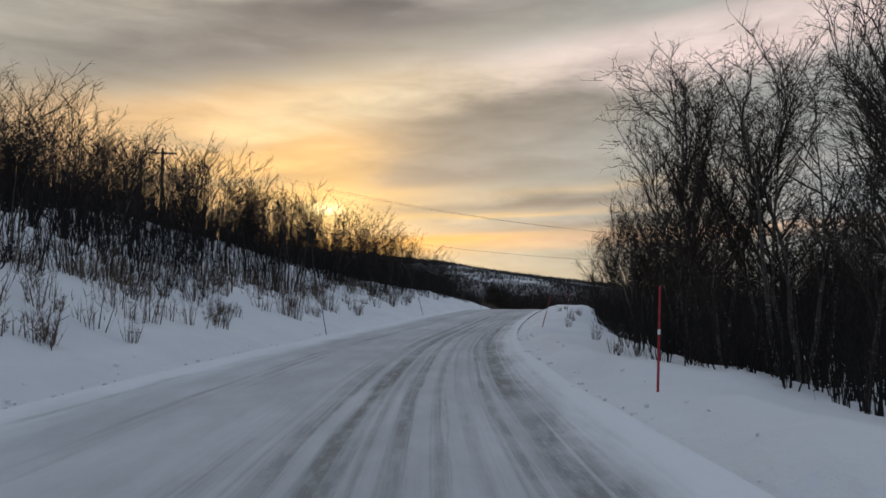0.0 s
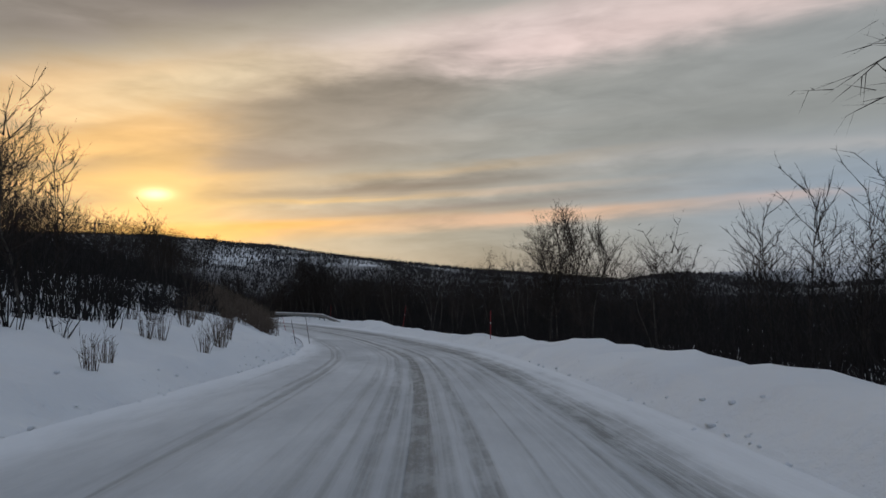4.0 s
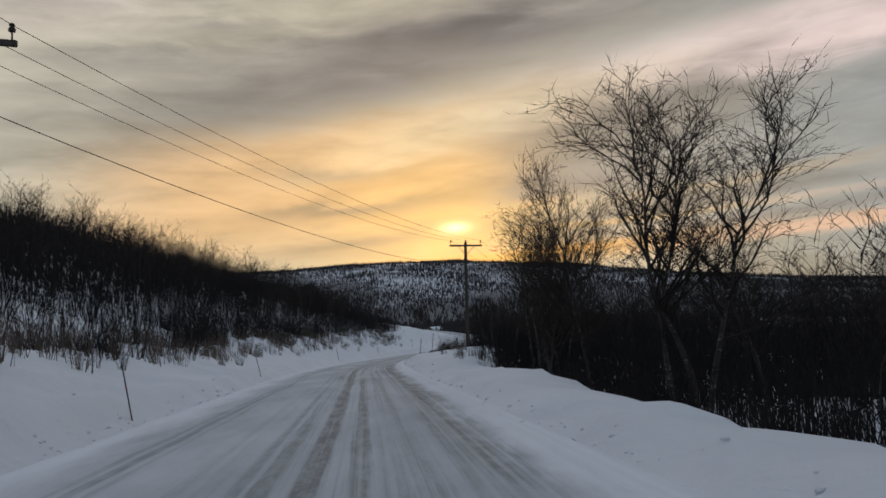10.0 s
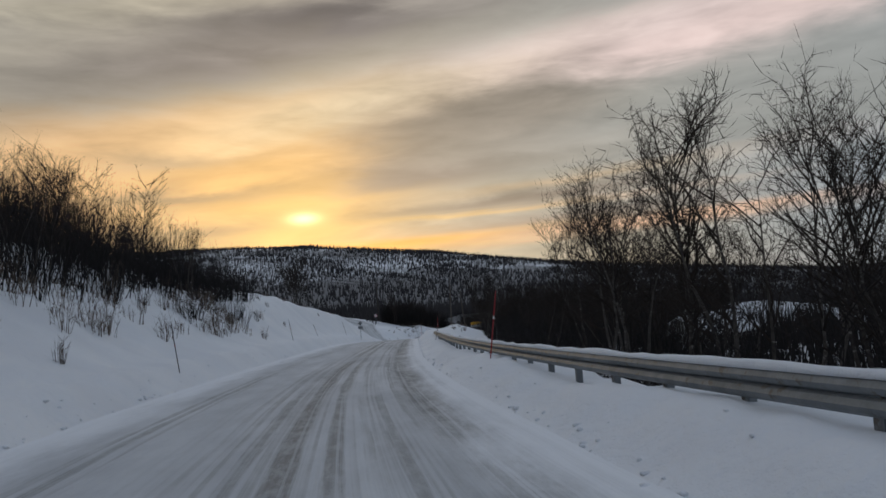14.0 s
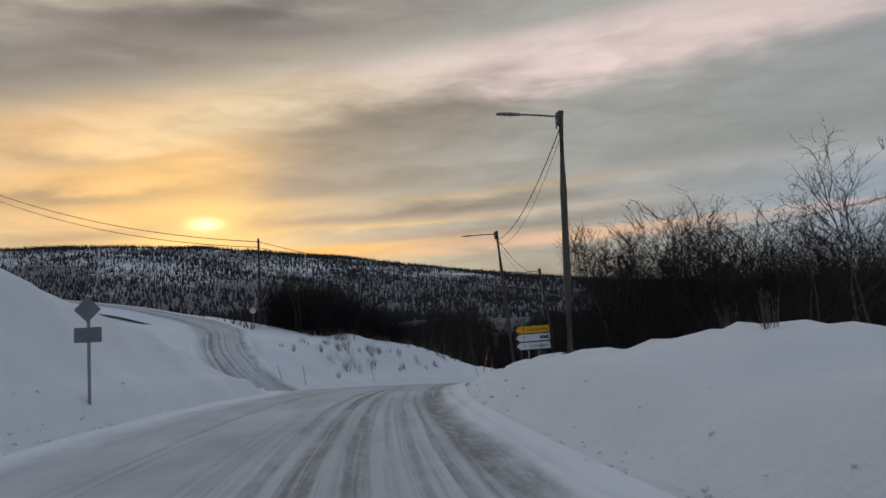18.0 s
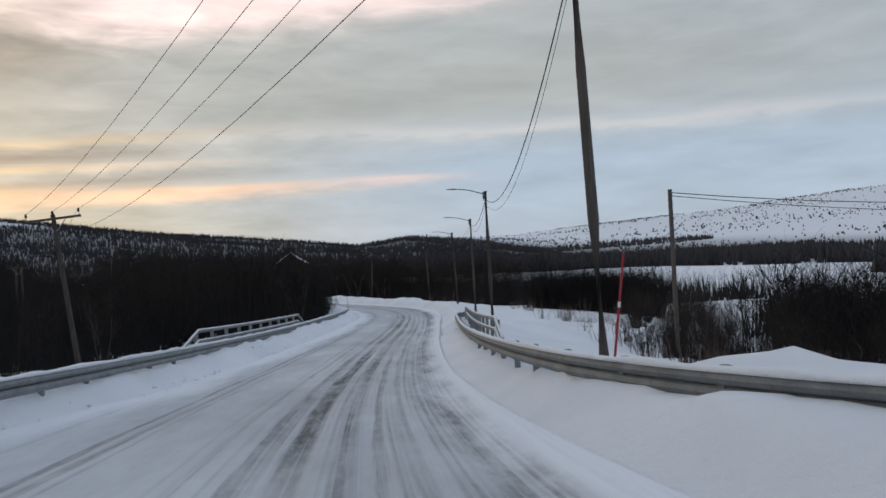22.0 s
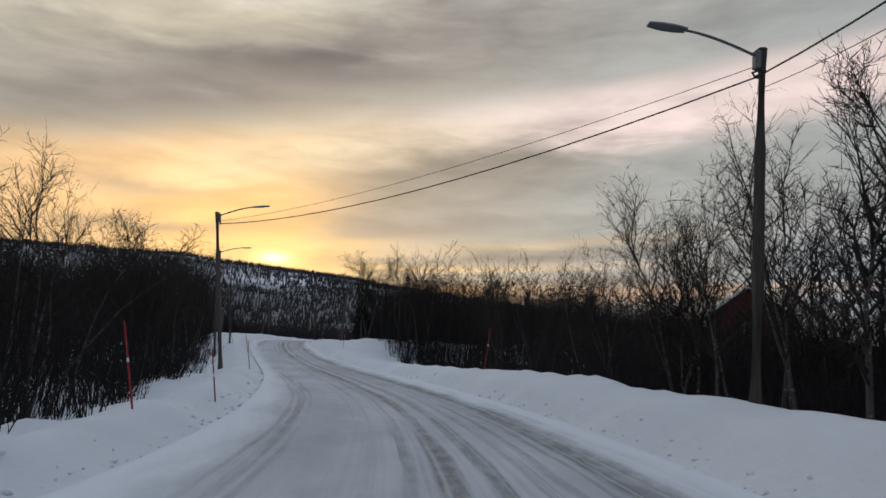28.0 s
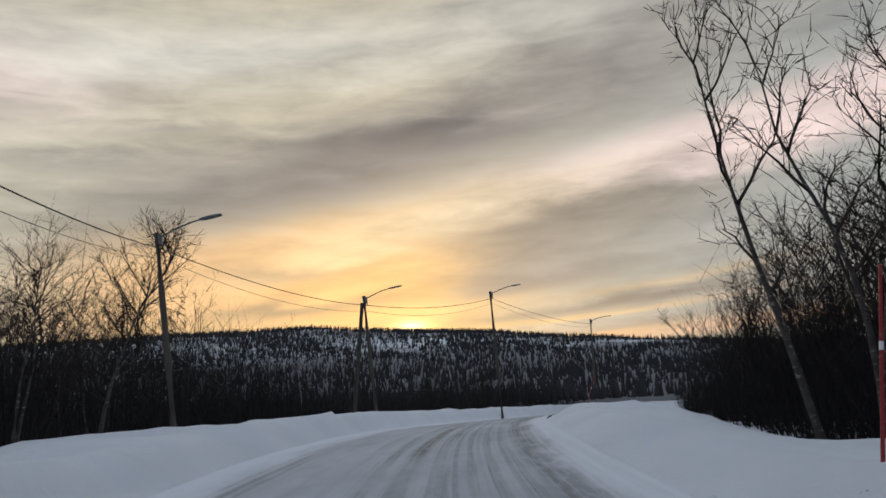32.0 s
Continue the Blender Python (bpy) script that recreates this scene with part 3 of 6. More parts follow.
# how far the bank falls away past its crest: (s, metres)
FALL_RIGHT = [(-90, .4), (40, .6), (50, .9), (100, 1.0), (150, 1.0), (190, 1.1), (250, 1.1), (257, .6), (262, .1), (274, .1), (281, 1.3), (350, 1.3), (360, .8), (372, .5),
              (400, .2), (470, .3), (480, 0), (545, 0), (562, 1.0), (640, 1.0), (652, .5), (660, .1), (672, .2), (682, .8), (760, .8)]
FALL_LEFT = [(-90, 0), (562, 0), (575, .9), (640, .9), (655, .3), (900, .3)]


def fbm(x, y, scale, octaves=3):
    """Cheap smooth noise for arrays."""
    out = np.zeros(np.broadcast(x, y).shape)
    amp = 1.0
    for o in range(octaves):
        k = 2.0 ** o / scale
        out += amp * (np.sin(x * k * 1.3 + 1.7 * o + 2.1 * np.sin(y * k * 0.7 + o)) * np.cos(y * k * 1.1 - 0.9 * o + 1.6 * np.sin(x * k * 0.6 + 2 * o)))
        amp *= 0.5
    return out


HUB = (-70.0, 300.0)   # middle of the far land


def far_height(x, y):
    """Valley floor, the wooded hill under the sun and the bare fells to the right."""
    dx, dy = x - HUB[0], y - HUB[1]
    r = np.hypot(dx, dy)
    a = np.degrees(np.arctan2(dx, dy)) + SUN_HEADING
    a = (a + 180) % 360 - 180
    top = np.interp(a, *FELL_TOP)
    at = np.interp(a, [-180, -90, -40, 40, 50, 110, 180], [1300, 1300, 1400, 1400, 2800, 2800, 1300])
    q = np.clip((r / at - 0.33) / 0.67, 0, 1)
    q = q * q * (3 - 2 * q)
    floor_z = -17.4 + 1.5 * fbm(x, y, 90.0)
    return floor_z + (top + 17.4) * q + q * (1 - q) * 14 * fbm(x, y, 160.0) - np.clip(r - at, 0, 9999) * 0.01


FELL_TOP = ([-180, -100, -60, -30, -7, 0, 9.4, 16, 23.5, 30, 37, 48, 55, 62, 70, 85, 100, 140, 180],
            [60, 50, 70, 108, 120, 118, 92, 70, 46, 30, 12, 45, 75, 95, 130, 165, 150, 80, 60])


def side_height(s, dist, rows, fall):
    """Height over the road surface, dist metres from the line on one side."""
    k = np.array(rows, float)
    e, b, d1, z1, d2, z2 = (np.interp(s, k[:, 0], k[:, i]) for i in range(1, 7))
    t = dist - e
    rise = np.clip(t / 1.1, 0, 1)
    berm = b * rise * rise * (3 - 2 * rise)
    u = np.clip((dist - e - 1.1) / np.maximum(d1 - e - 1.1, 0.5), 0, 1)
    z = berm + (z1 - b) * u * u * (3 - 2 * u)
    v = np.clip((dist - d1) / (d2 - d1), 0, 1)
    z = np.where(dist > d1, z1 + (z2 - z1) * v * (1.6 - 0.6 * v), z)
    w = np.clip((dist - d1) / 3.2, 0, 1)
    return z - np.interp(s, *np.array(fall, float).T) * w * w * (3 - 2 * w)


def ground_z(s, d):
    """World height of the ground at (s, d)."""
    s, d = np.asarray(s, float), np.asarray(d, float)
    x, y, z, h = line_at(s)
    dist = np.abs(d)
    rel = np.where(d < 0, side_height(s, dist, LEFT, FALL_LEFT), side_height(s, dist, RIGHT, FALL_RIGHT))
    px, py = x + d * np.cos(h), y + d * np.sin(h)
    e = np.where(d < 0, np.interp(s, *np.array(LEFT, float).T[:2]), np.interp(s, *np.array(RIGHT, float).T[:2]))
    off = np.clip(dist - e, 0, None)
    rough = np.clip(off / 3.0, 0, 1)
    zz = z + rel + rough * ((0.13 + np.where(d > 0, 0.26, 0.05) * np.exp(-((s - 430) / 20) ** 2)) * fbm(px, py, 1.4) + 0.16 * fbm(px + 31, py, 6.0) + np.clip(off / 20, 0, 1) * 0.5 * fbm(px, py + 57, 17.0))
    zz = zz + np.clip(off / 0.5, 0, 1) * np.clip(1.8 - off, 0, 1) * (0.09 * fbm(px, py, 0.45, 2) + 0.05 * fbm(px + 9, py, 0.22, 1))
    q = np.clip((dist - 45) / 65, 0, 1)
    q = q * q * (3 - 2 * q)
    out = zz * (1 - q) + far_height(px, py) * q
    return out


def spot(s, d, h=0.0):
    """A world point h over the ground at (s, d)."""
    x, y = beside(s, d)
    return Vector((float(x), float(y), float(ground_z(s, d)) + h))


def stand(s, d, turn=0.0, lean_x=0.0, lean_y=0.0, sink=0.0, scale=1.0):
    """A pose on the ground at (s, d): local y looks along the road, x to its right."""
    p = spot(s, d, -sink)
    h = math.degrees(float(line_at(s)[3]))
    return pose(p.x, p.y, p.z, lean_x, lean_y, h + turn) @ Matrix.Diagonal((scale, scale, scale, 1))


def build_ground():
    lo = np.array([0, 0.2, 0.4, 0.65, 0.95, 1.3, 1.7, 2.2, 2.8, 3.5, 4.3, 5.2, 6.3, 7.6, 9, 11, 13.5, 16.5, 20, 25, 31, 38, 47, 58, 72, 90, 110])
    s = np.arange(S0, 800, 0.6)
    verts, faces = [], []
    base = 0
    for sign, rows in ((-1, LEFT), (1, RIGHT)):
        k = np.array(rows, float)
        e = np.interp(s, k[:, 0], k[:, 1])
        dist = e[:, None] + lo[None] * (110 - e[:, None]) / 110
        ss = np.repeat(s[:, None], len(lo), 1)
        d = sign * dist
        x, y, z, h = line_at(ss)
        px, py = x + d * np.cos(h), y + d * np.sin(h)
        pz = ground_z(ss, d)
        pz[:, 0] -= 0.02
        # the outer hem runs down under the far land
        x2, y2 = px[:, -1:], py[:, -1:]
        px, py, pz = np.hstack([px, x2]), np.hstack([py, y2]), np.hstack([pz, pz[:, -1:] - 9])
        n, m = px.shape
        verts.append(np.stack([px, py, pz], -1).reshape(-1, 3))
        i = base + np.arange(n - 1)[:, None] * m + np.arange(m - 1)[None]
        q = np.stack([i, i + 1, i + m + 1, i + m], -1).reshape(-1, 4)
        faces.append(q if sign > 0 else q[:, ::-1])
        base += n * m
    # far land: rings about the hub
    rad = np.geomspace(40, 4700, 64)
    ang = np.radians(np.arange(0, 360, 1.25))
    rr, aa = np.meshgrid(rad, ang, indexing="ij")
    px, py = HUB[0] + rr * np.sin(aa), HUB[1] + rr * np.cos(aa)
    pz = far_height(px, py)
    sub = np.arange(0, len(_ss), 6)
    near = np.min(np.hypot(px[..., None] - _lx[sub], py[..., None] - _ly[sub]), -1)
    pz = pz - np.clip((112 - near) / 10, 0, 1) * 14
    n, m = px.shape
    verts.append(np.stack([px, py, pz], -1).reshape(-1, 3))
    i = base + np.arange(n - 1)[:, None] * m + np.arange(m)[None]
    j = base + np.arange(n - 1)[:, None] * m + (np.arange(m)[None] + 1) % m
    faces.append(np.stack([i, i + m, j + m, j], -1).reshape(-1, 4)[:, ::-1])
    me = raw_mesh("ground", np.concatenate(verts), np.concatenate(faces), smooth=True)
    tagged(link_mesh("ground", me, SNOW), "wind-packed snow over banks, valley and fells", "snow", kind="structure")


def build_road():
    s = np.arange(S0, 861, 1.0)
    el = np.interp(s, *np.array(LEFT, float).T[:2])
    er = np.interp(s, *np.array(RIGHT, float).T[:2])
    t = np.linspace(0, 1, 46)
    d = -el[:, None] * (1 - t) + er[:, None] * t
    ss = np.repeat(s[:, None], len(t), 1)
    x, y, z, h = line_at(ss)
    edge = np.minimum(d + el[:, None], er[:, None] - d)
    aside = np.interp(ss, [0, 30, 60, 95, 112, 130, 155, 180, 555, 590, 612, 632, 652, 700], [-0.15, 0.1, 0.3, 0.45, 0.7, 0.45, 0.3, 0, 0, 1.0, 1.15, 0.7, 0.2, -0.1])
    wander = 0.12 * np.sin(ss * 0.045) + 0.08 * np.sin(ss * 0.11 + 1)
    ruts = sum(a * np.exp(-((d - aside + wander * 0.3 - c) / w) ** 2) for c, w, a in ((-0.7, 0.32, 0.035), (1.45, 0.38, 0.045), (-3.2, 0.25, 0.02), (-4.5, 0.2, 0.015)))
    zz = z - ruts + 0.012 * fbm(d * 3, ss * 0.4, 1.0) + 0.03 * np.clip(1 - edge / 0.7, 0, 1)
    zz[:, 0] += 0.01
    zz[:, -1] += 0.01
    v = np.stack([x + d * np.cos(h), y + d * np.sin(h), zz], -1).reshape(-1, 3)
    n, m = d.shape
    i = np.arange(n - 1)[:, None] * m + np.arange(m - 1)[None]
    f = np.stack([i, i + 1, i + m + 1, i + m], -1).reshape(-1, 4)
    me = raw_mesh("road", v, f, smooth=True)
    uv = me.uv_layers.new(name="road")
    co = np.stack([d - aside, ss], -1).reshape(-1, 2)
    uv.data.foreach_set("uv", co[f.ravel()].astype(np.float32).ravel())
    rim = me.uv_layers.new(name="rim")
    co = np.stack([edge, ss], -1).reshape(-1, 2)
    rim.data.foreach_set("uv", co[f.ravel()].astype(np.float32).ravel())
    tagged(link_mesh("road", me, PACKED), "snow-covered two-lane road with grey wheel ruts", "road", kind="structure")


build_ground()
build_road()


# ---------------------------------------------------------------- trees
def slivers(base, tip, rad, seed):
    """The very finest twigs: one narrow triangle each, turned at random. Returns verts, faces."""
    base, tip, rad = np.asarray(base, float), np.asarray(tip, float), np.asarray(rad, float)
    n = len(base)
    ax = tip - base
    u = np.cross(ax, np.random.default_rng(seed).normal(0, 1, (n, 3)))
    u *= (rad / np.maximum(np.linalg.norm(u, axis=1), 1e-6))[:, None]
    return np.stack([base - u, base + u, tip], 1).reshape(-1, 3), np.arange(n * 3).reshape(-1, 3)


def birch_meshes(seed, height, stems, spread, limbs, branches, twigs, droop, thick=1.0, start=0.26, rise=0.9):
    """Trunk and crown meshes of one bare birch: tapering stems, upswept limbs, branches, twigs and a haze of fine ends."""
    rng = random.Random(seed)
    tb, cb = bmesh.new(), bmesh.new()
    S, W = ([], [], []), ([], [], [])

    def bent(p, way, length, n, wob, up):
        pts = [p.copy()]
        v = way.normalized()
        for i in range(n):
            v = (v + Vector((rng.gauss(0, wob), rng.gauss(0, wob), rng.gauss(0, wob) + up))).normalized()
            pts.append(pts[-1] + v * (length / n))
        return pts

    def put(store, p, q, r):
        store[0].append(p)
        store[1].append(q)
        store[2].append(r * thick)

    for k in range(stems):
        a = rng.uniform(0, 6.283)
        lean = rng.uniform(0.08, 0.26) if stems > 1 else rng.uniform(0, 0.08)
        h = height * rng.uniform(0.8, 1.0)
        p0 = Vector((math.cos(a), math.sin(a), 0)) * (0.0 if stems == 1 else rng.uniform(0.1, 0.5))
        p0.z = -0.3
        pts = bent(p0, Vector((math.cos(a) * lean, math.sin(a) * lean, 1)), h, 9, 0.10, 0.05)
        r = 0.0095 * h + 0.014
        tube(tb, pts, [r * (1 - 0.92 * (i / 9) ** 0.8) for i in range(10)], 6)
        nl = max(6, int(limbs / stems ** 0.7))
        for j in range(nl):
            f = start + (0.97 - start) * (j + rng.random()) / nl
            i = min(8, int(f * 9))
            q = pts[i].lerp(pts[i + 1], f * 9 - i)
            b = rng.uniform(0, 6.283)
            length = h * spread * (0.35 + 0.95 * math.sin(math.pi * min(1.0, 0.25 + 0.72 * (1 - f)))) * rng.uniform(0.7, 1.1) * 0.82 + 0.2
            lp = bent(q, Vector((math.cos(b), math.sin(b), rng.uniform(0.5, 1.1) * rise + f * 0.8)), length, 4, 0.20, 0.10)
            rr = (r * (1 - 0.85 * f) * 0.46 + 0.009) * thick
            tube(cb, lp, [rr, rr * 0.85, rr * 0.65, rr * 0.45, rr * 0.2], 3, cap=False)
            for m in range(branches):
                g = 0.20 + 0.80 * (m + rng.random()) / branches
                ii = min(3, int(g * 4))
                qq = lp[ii].lerp(lp[ii + 1], g * 4 - ii)
                w = (lp[ii + 1] - lp[ii]).normalized() + Vector((rng.gauss(0, 0.55), rng.gauss(0, 0.55), rng.gauss(0.3, 0.35)))
                bl = length * rng.uniform(0.28, 0.5) * (1.15 - 0.5 * g) + 0.22
                bp = bent(qq, w, bl, 2, 0.28, -droop)
                put(S, bp[0], bp[1] + (bp[1] - bp[0]) * 0.25, 0.011)
                put(W, bp[1], bp[2], 0.009)
                for n in range(twigs):
                    e = (n + rng.random()) / twigs
                    c = bp[0].lerp(bp[1], e * 2) if e < 0.5 else bp[1].lerp(bp[2], e * 2 - 1)
                    u = ((bp[2] - bp[0]).normalized() + Vector((rng.gauss(0, 0.7), rng.gauss(0, 0.7), rng.gauss(0.25 - droop, 0.45)))).normalized()
                    tl = bl * rng.uniform(0.35, 0.7) + 0.10
                    t1 = c + u * tl
                    put(W, c, t1, 0.0072)
                    for o in range(3):
                        c2 = c.lerp(t1, 0.25 + 0.7 * (o + rng.random()) / 3)
                        u2 = u + Vector((rng.gauss(0, 0.7), rng.gauss(0, 0.7), rng.gauss(0.1 - 1.5 * droop, 0.5)))
                        put(W, c2, c2 + u2.normalized() * (tl * rng.uniform(0.3, 0.65) + 0.06), 0.0058)
    tall = height / np.percentile(np.array(W[1])[:, 2], 99.5)      # bring the crown's top to the height asked for
    bmesh.ops.scale(tb, vec=(tall, tall, tall), verts=tb.verts)
    tm = bpy.data.meshes.new("trunk")
    bmesh.ops.recalc_face_normals(tb, faces=tb.faces)
    tb.to_mesh(tm)
    tb.free()
    bv = np.array([v.co for v in cb.verts]).reshape(-1, 3)
    cb.verts.index_update()
    quads = np.array([[v.index for v in f.verts] for f in cb.faces], int).reshape(-1, 4)
    tri = np.concatenate([quads[:, :3], quads[:, [0, 2, 3]]])
    cb.free()
    sv, sf = spikes(*(np.array(a) for a in S))
    wv, wf = slivers(*(np.array(a) for a in W), seed)
    cm = raw_mesh("crown", np.concatenate([bv, sv, wv]) * tall, np.concatenate([tri, sf + len(bv), wf + len(bv) + len(sv)]))
    tm.materials.append(BARK)
    cm.materials.append(TWIG)
    return tm, cm


BIRCHES = []
for i, (stems, spread, limbs, branches, twigs, droop, start) in enumerate(((1, 0.30, 22, 6, 4, 0.02, 0.30), (2, 0.25, 20, 5, 4, 0.05, 0.32), (3, 0.22, 22, 5, 4, 0.12, 0.34), (1, 0.22, 24, 6, 4, 0.0, 0.24),
                                                                           (2, 0.29, 19, 6, 4, 0.14, 0.40), (4, 0.17, 24, 5, 3, 0.03, 0.34), (1, 0.36, 22, 7, 4, 0.12, 0.42), (3, 0.24, 22, 5, 4, 0.0, 0.36))):
    BIRCHES.append(birch_meshes(40 + i, 8.0, stems, spread, limbs, branches, twigs, droop, 1.22, start))
BIRCHES.append(birch_meshes(61, 8.0, 3, 0.26, 38, 8, 4, 0.0, 1.25, 0.34, 1.3))   # a full oval crown on three close stems


def birch(s, d, height, rng, label, group, kind=None, lean=2.5, width=1.0):
    tm, cm = BIRCHES[rng.randrange(8) if kind is None else kind]
    t = thing("birch_tree", label, "tree", group)
    k = height / 8.0
    t.matrix_world = stand(s, d, rng.uniform(0, 360), rng.gauss(0, lean), rng.gauss(0, lean), 0.1) @ Matrix.Diagonal((k * width * rng.uniform(0.9, 1.15), k * width * rng.uniform(0.9, 1.15), k, 1))
    link_mesh("trunk", tm, BARK, t)
    link_mesh("crown", cm, TWIG, t)
    return t


def thicket_mesh(seed, stems, spread):
    """A slender tree for the depth of the wood: a few stems with upswept limbs and twigs."""
    r = random.Random(seed)
    B, T, R = [], [], []
    b2, t2, r2 = [], [], []
    for k in range(stems):
        a = r.uniform(0, 6.283)
        foot = Vector((math.cos(a), math.sin(a), 0)) * r.uniform(0.1, 0.5)
        head = foot + Vector((math.cos(a) * r.uniform(0.2, 1.2), math.sin(a) * r.uniform(0.2, 1.2), 8 * r.uniform(0.8, 1.0)))
        foot.z = -0.3
        B.append(foot), T.append(head), R.append(0.062)
        nl = 22 // stems
        for j in range(nl):
            f = 0.20 + 0.78 * (j + r.random()) / nl
            p = foot.lerp(head, f)
            b = r.uniform(0, 6.283)
            ln = 8 * spread * (0.35 + 0.95 * math.sin(math.pi * min(1.0, 0.25 + 0.72 * (1 - f)))) * r.uniform(0.6, 1.15)
            w = Vector((math.cos(b), math.sin(b), r.uniform(0.8, 1.8))).normalized()
            q = p + w * ln
            mid = p.lerp(q, 0.5) + Vector((r.gauss(0, 0.09), r.gauss(0, 0.09), -0.05)) * ln
            b2.append(p), t2.append(mid + (mid - p) * 0.25), r2.append(0.034)
            b2.append(mid), t2.append(q), r2.append(0.024)
            for n in range(5):
                g = r.uniform(0.25, 1.0)
                c = p.lerp(mid, g * 2) if g < 0.5 else mid.lerp(q, g * 2 - 1)
                u = (w + Vector((r.gauss(0, 0.6), r.gauss(0, 0.6), r.gauss(0.2, 0.35)))).normalized()
                e = c + u * ln * r.uniform(0.22, 0.45)
                b2.append(c), t2.append(e), r2.append(0.016)
                c2 = c.lerp(e, r.uniform(0.3, 0.9))
                u2 = u + Vector((r.gauss(0, 0.8), r.gauss(0, 0.8), r.gauss(0.1, 0.5)))
                b2.append(c2), t2.append(c2 + u2.normalized() * ln * r.uniform(0.12, 0.28)), r2.append(0.012)
    v, f = spikes(np.array(B), np.array(T), np.array(R))
    v2, f2 = slivers(np.array(b2), np.array(t2), np.array(r2), seed)
    return np.concatenate([v, v2]), np.concatenate([f, f2 + len(v)])


SPARE = [thicket_mesh(90 + i, st, sp) for i, (st, sp) in enumerate(((2, 0.24), (2, 0.27), (1, 0.28), (2, 0.20), (1, 0.24), (1, 0.22), (2, 0.25)))]


def back_wood(name, places, seed, label):
    """The wood behind the front trees, one mass: places of (s, d, height)."""
    rng = np.random.default_rng(seed)
    V, Fs = [], []
    n = 0
    for s, d, h in places:
        v, f = SPARE[rng.integers(len(SPARE))]
        a, k = rng.uniform(0, 6.283), h / 8.0
        w = k * rng.uniform(0.9, 1.3)
        c, q = math.cos(a), math.sin(a)
        p = spot(s, d, -0.1)
        V.append(np.stack([(v[:, 0] * c - v[:, 1] * q) * w + p.x, (v[:, 0] * q + v[:, 1] * c) * w + p.y, v[:, 2] * k + p.z], -1))
        Fs.append(f + n)
        n += len(v)
    me = raw_mesh(name, np.concatenate(V), np.concatenate(Fs))
    tagged(link_mesh(name, me, TWIG), label, "wood", kind="stuff")


def brush(name, seed, places, label, mat=None, fan=0.35, twigs=3, wide=1.0, fine=False):
    """One mass of bare brush: places is a list of (s, d, height, stems, thickness)."""
    rng = np.random.default_rng(seed)
    B, T, R = [], [], []
    for s, d, h, n, th in places:
        c = np.array(spot(s, d, -0.1))
        a = rng.uniform(0, 2 * np.pi, n)
        rad = rng.uniform(0, 0.5, n) * (0.3 + h * 0.22) * wide
        b = c + np.stack([np.cos(a) * rad, np.sin(a) * rad, np.zeros(n)], -1)
        hh = h * rng.uniform(0.5, 1.0, n)
        out = rng.uniform(0, fan, n) * hh
        t = b + np.stack([np.cos(a) * out + rng.normal(0, 0.08, n) * hh, np.sin(a) * out + rng.normal(0, 0.08, n) * hh, hh], -1)
        B.append(b), T.append(t), R.append(np.full(n, th) * rng.uniform(0.6, 1.2, n))
        for k in range(twigs):
            f = rng.uniform(0.25, 0.9, n)[:, None]
            p = b + (t - b) * f
            w = np.stack([rng.normal(0, 0.5, n), rng.normal(0, 0.5, n), rng.uniform(0.4, 1.2, n)], -1)
            q = p + w * (hh * rng.uniform(0.15, 0.38, n))[:, None]
            B.append(p), T.append(q), R.append(np.full(n, th * 0.55))
    B, T, R = np.concatenate(B), np.concatenate(T), np.concatenate(R)
    v, f = slivers(B, T, R * 1.4, seed) if fine else spikes(B, T, R)
    me = raw_mesh(name, v, f)
    return tagged(link_mesh(name, me, mat or BRUSH), label, "brush", kind="stuff")


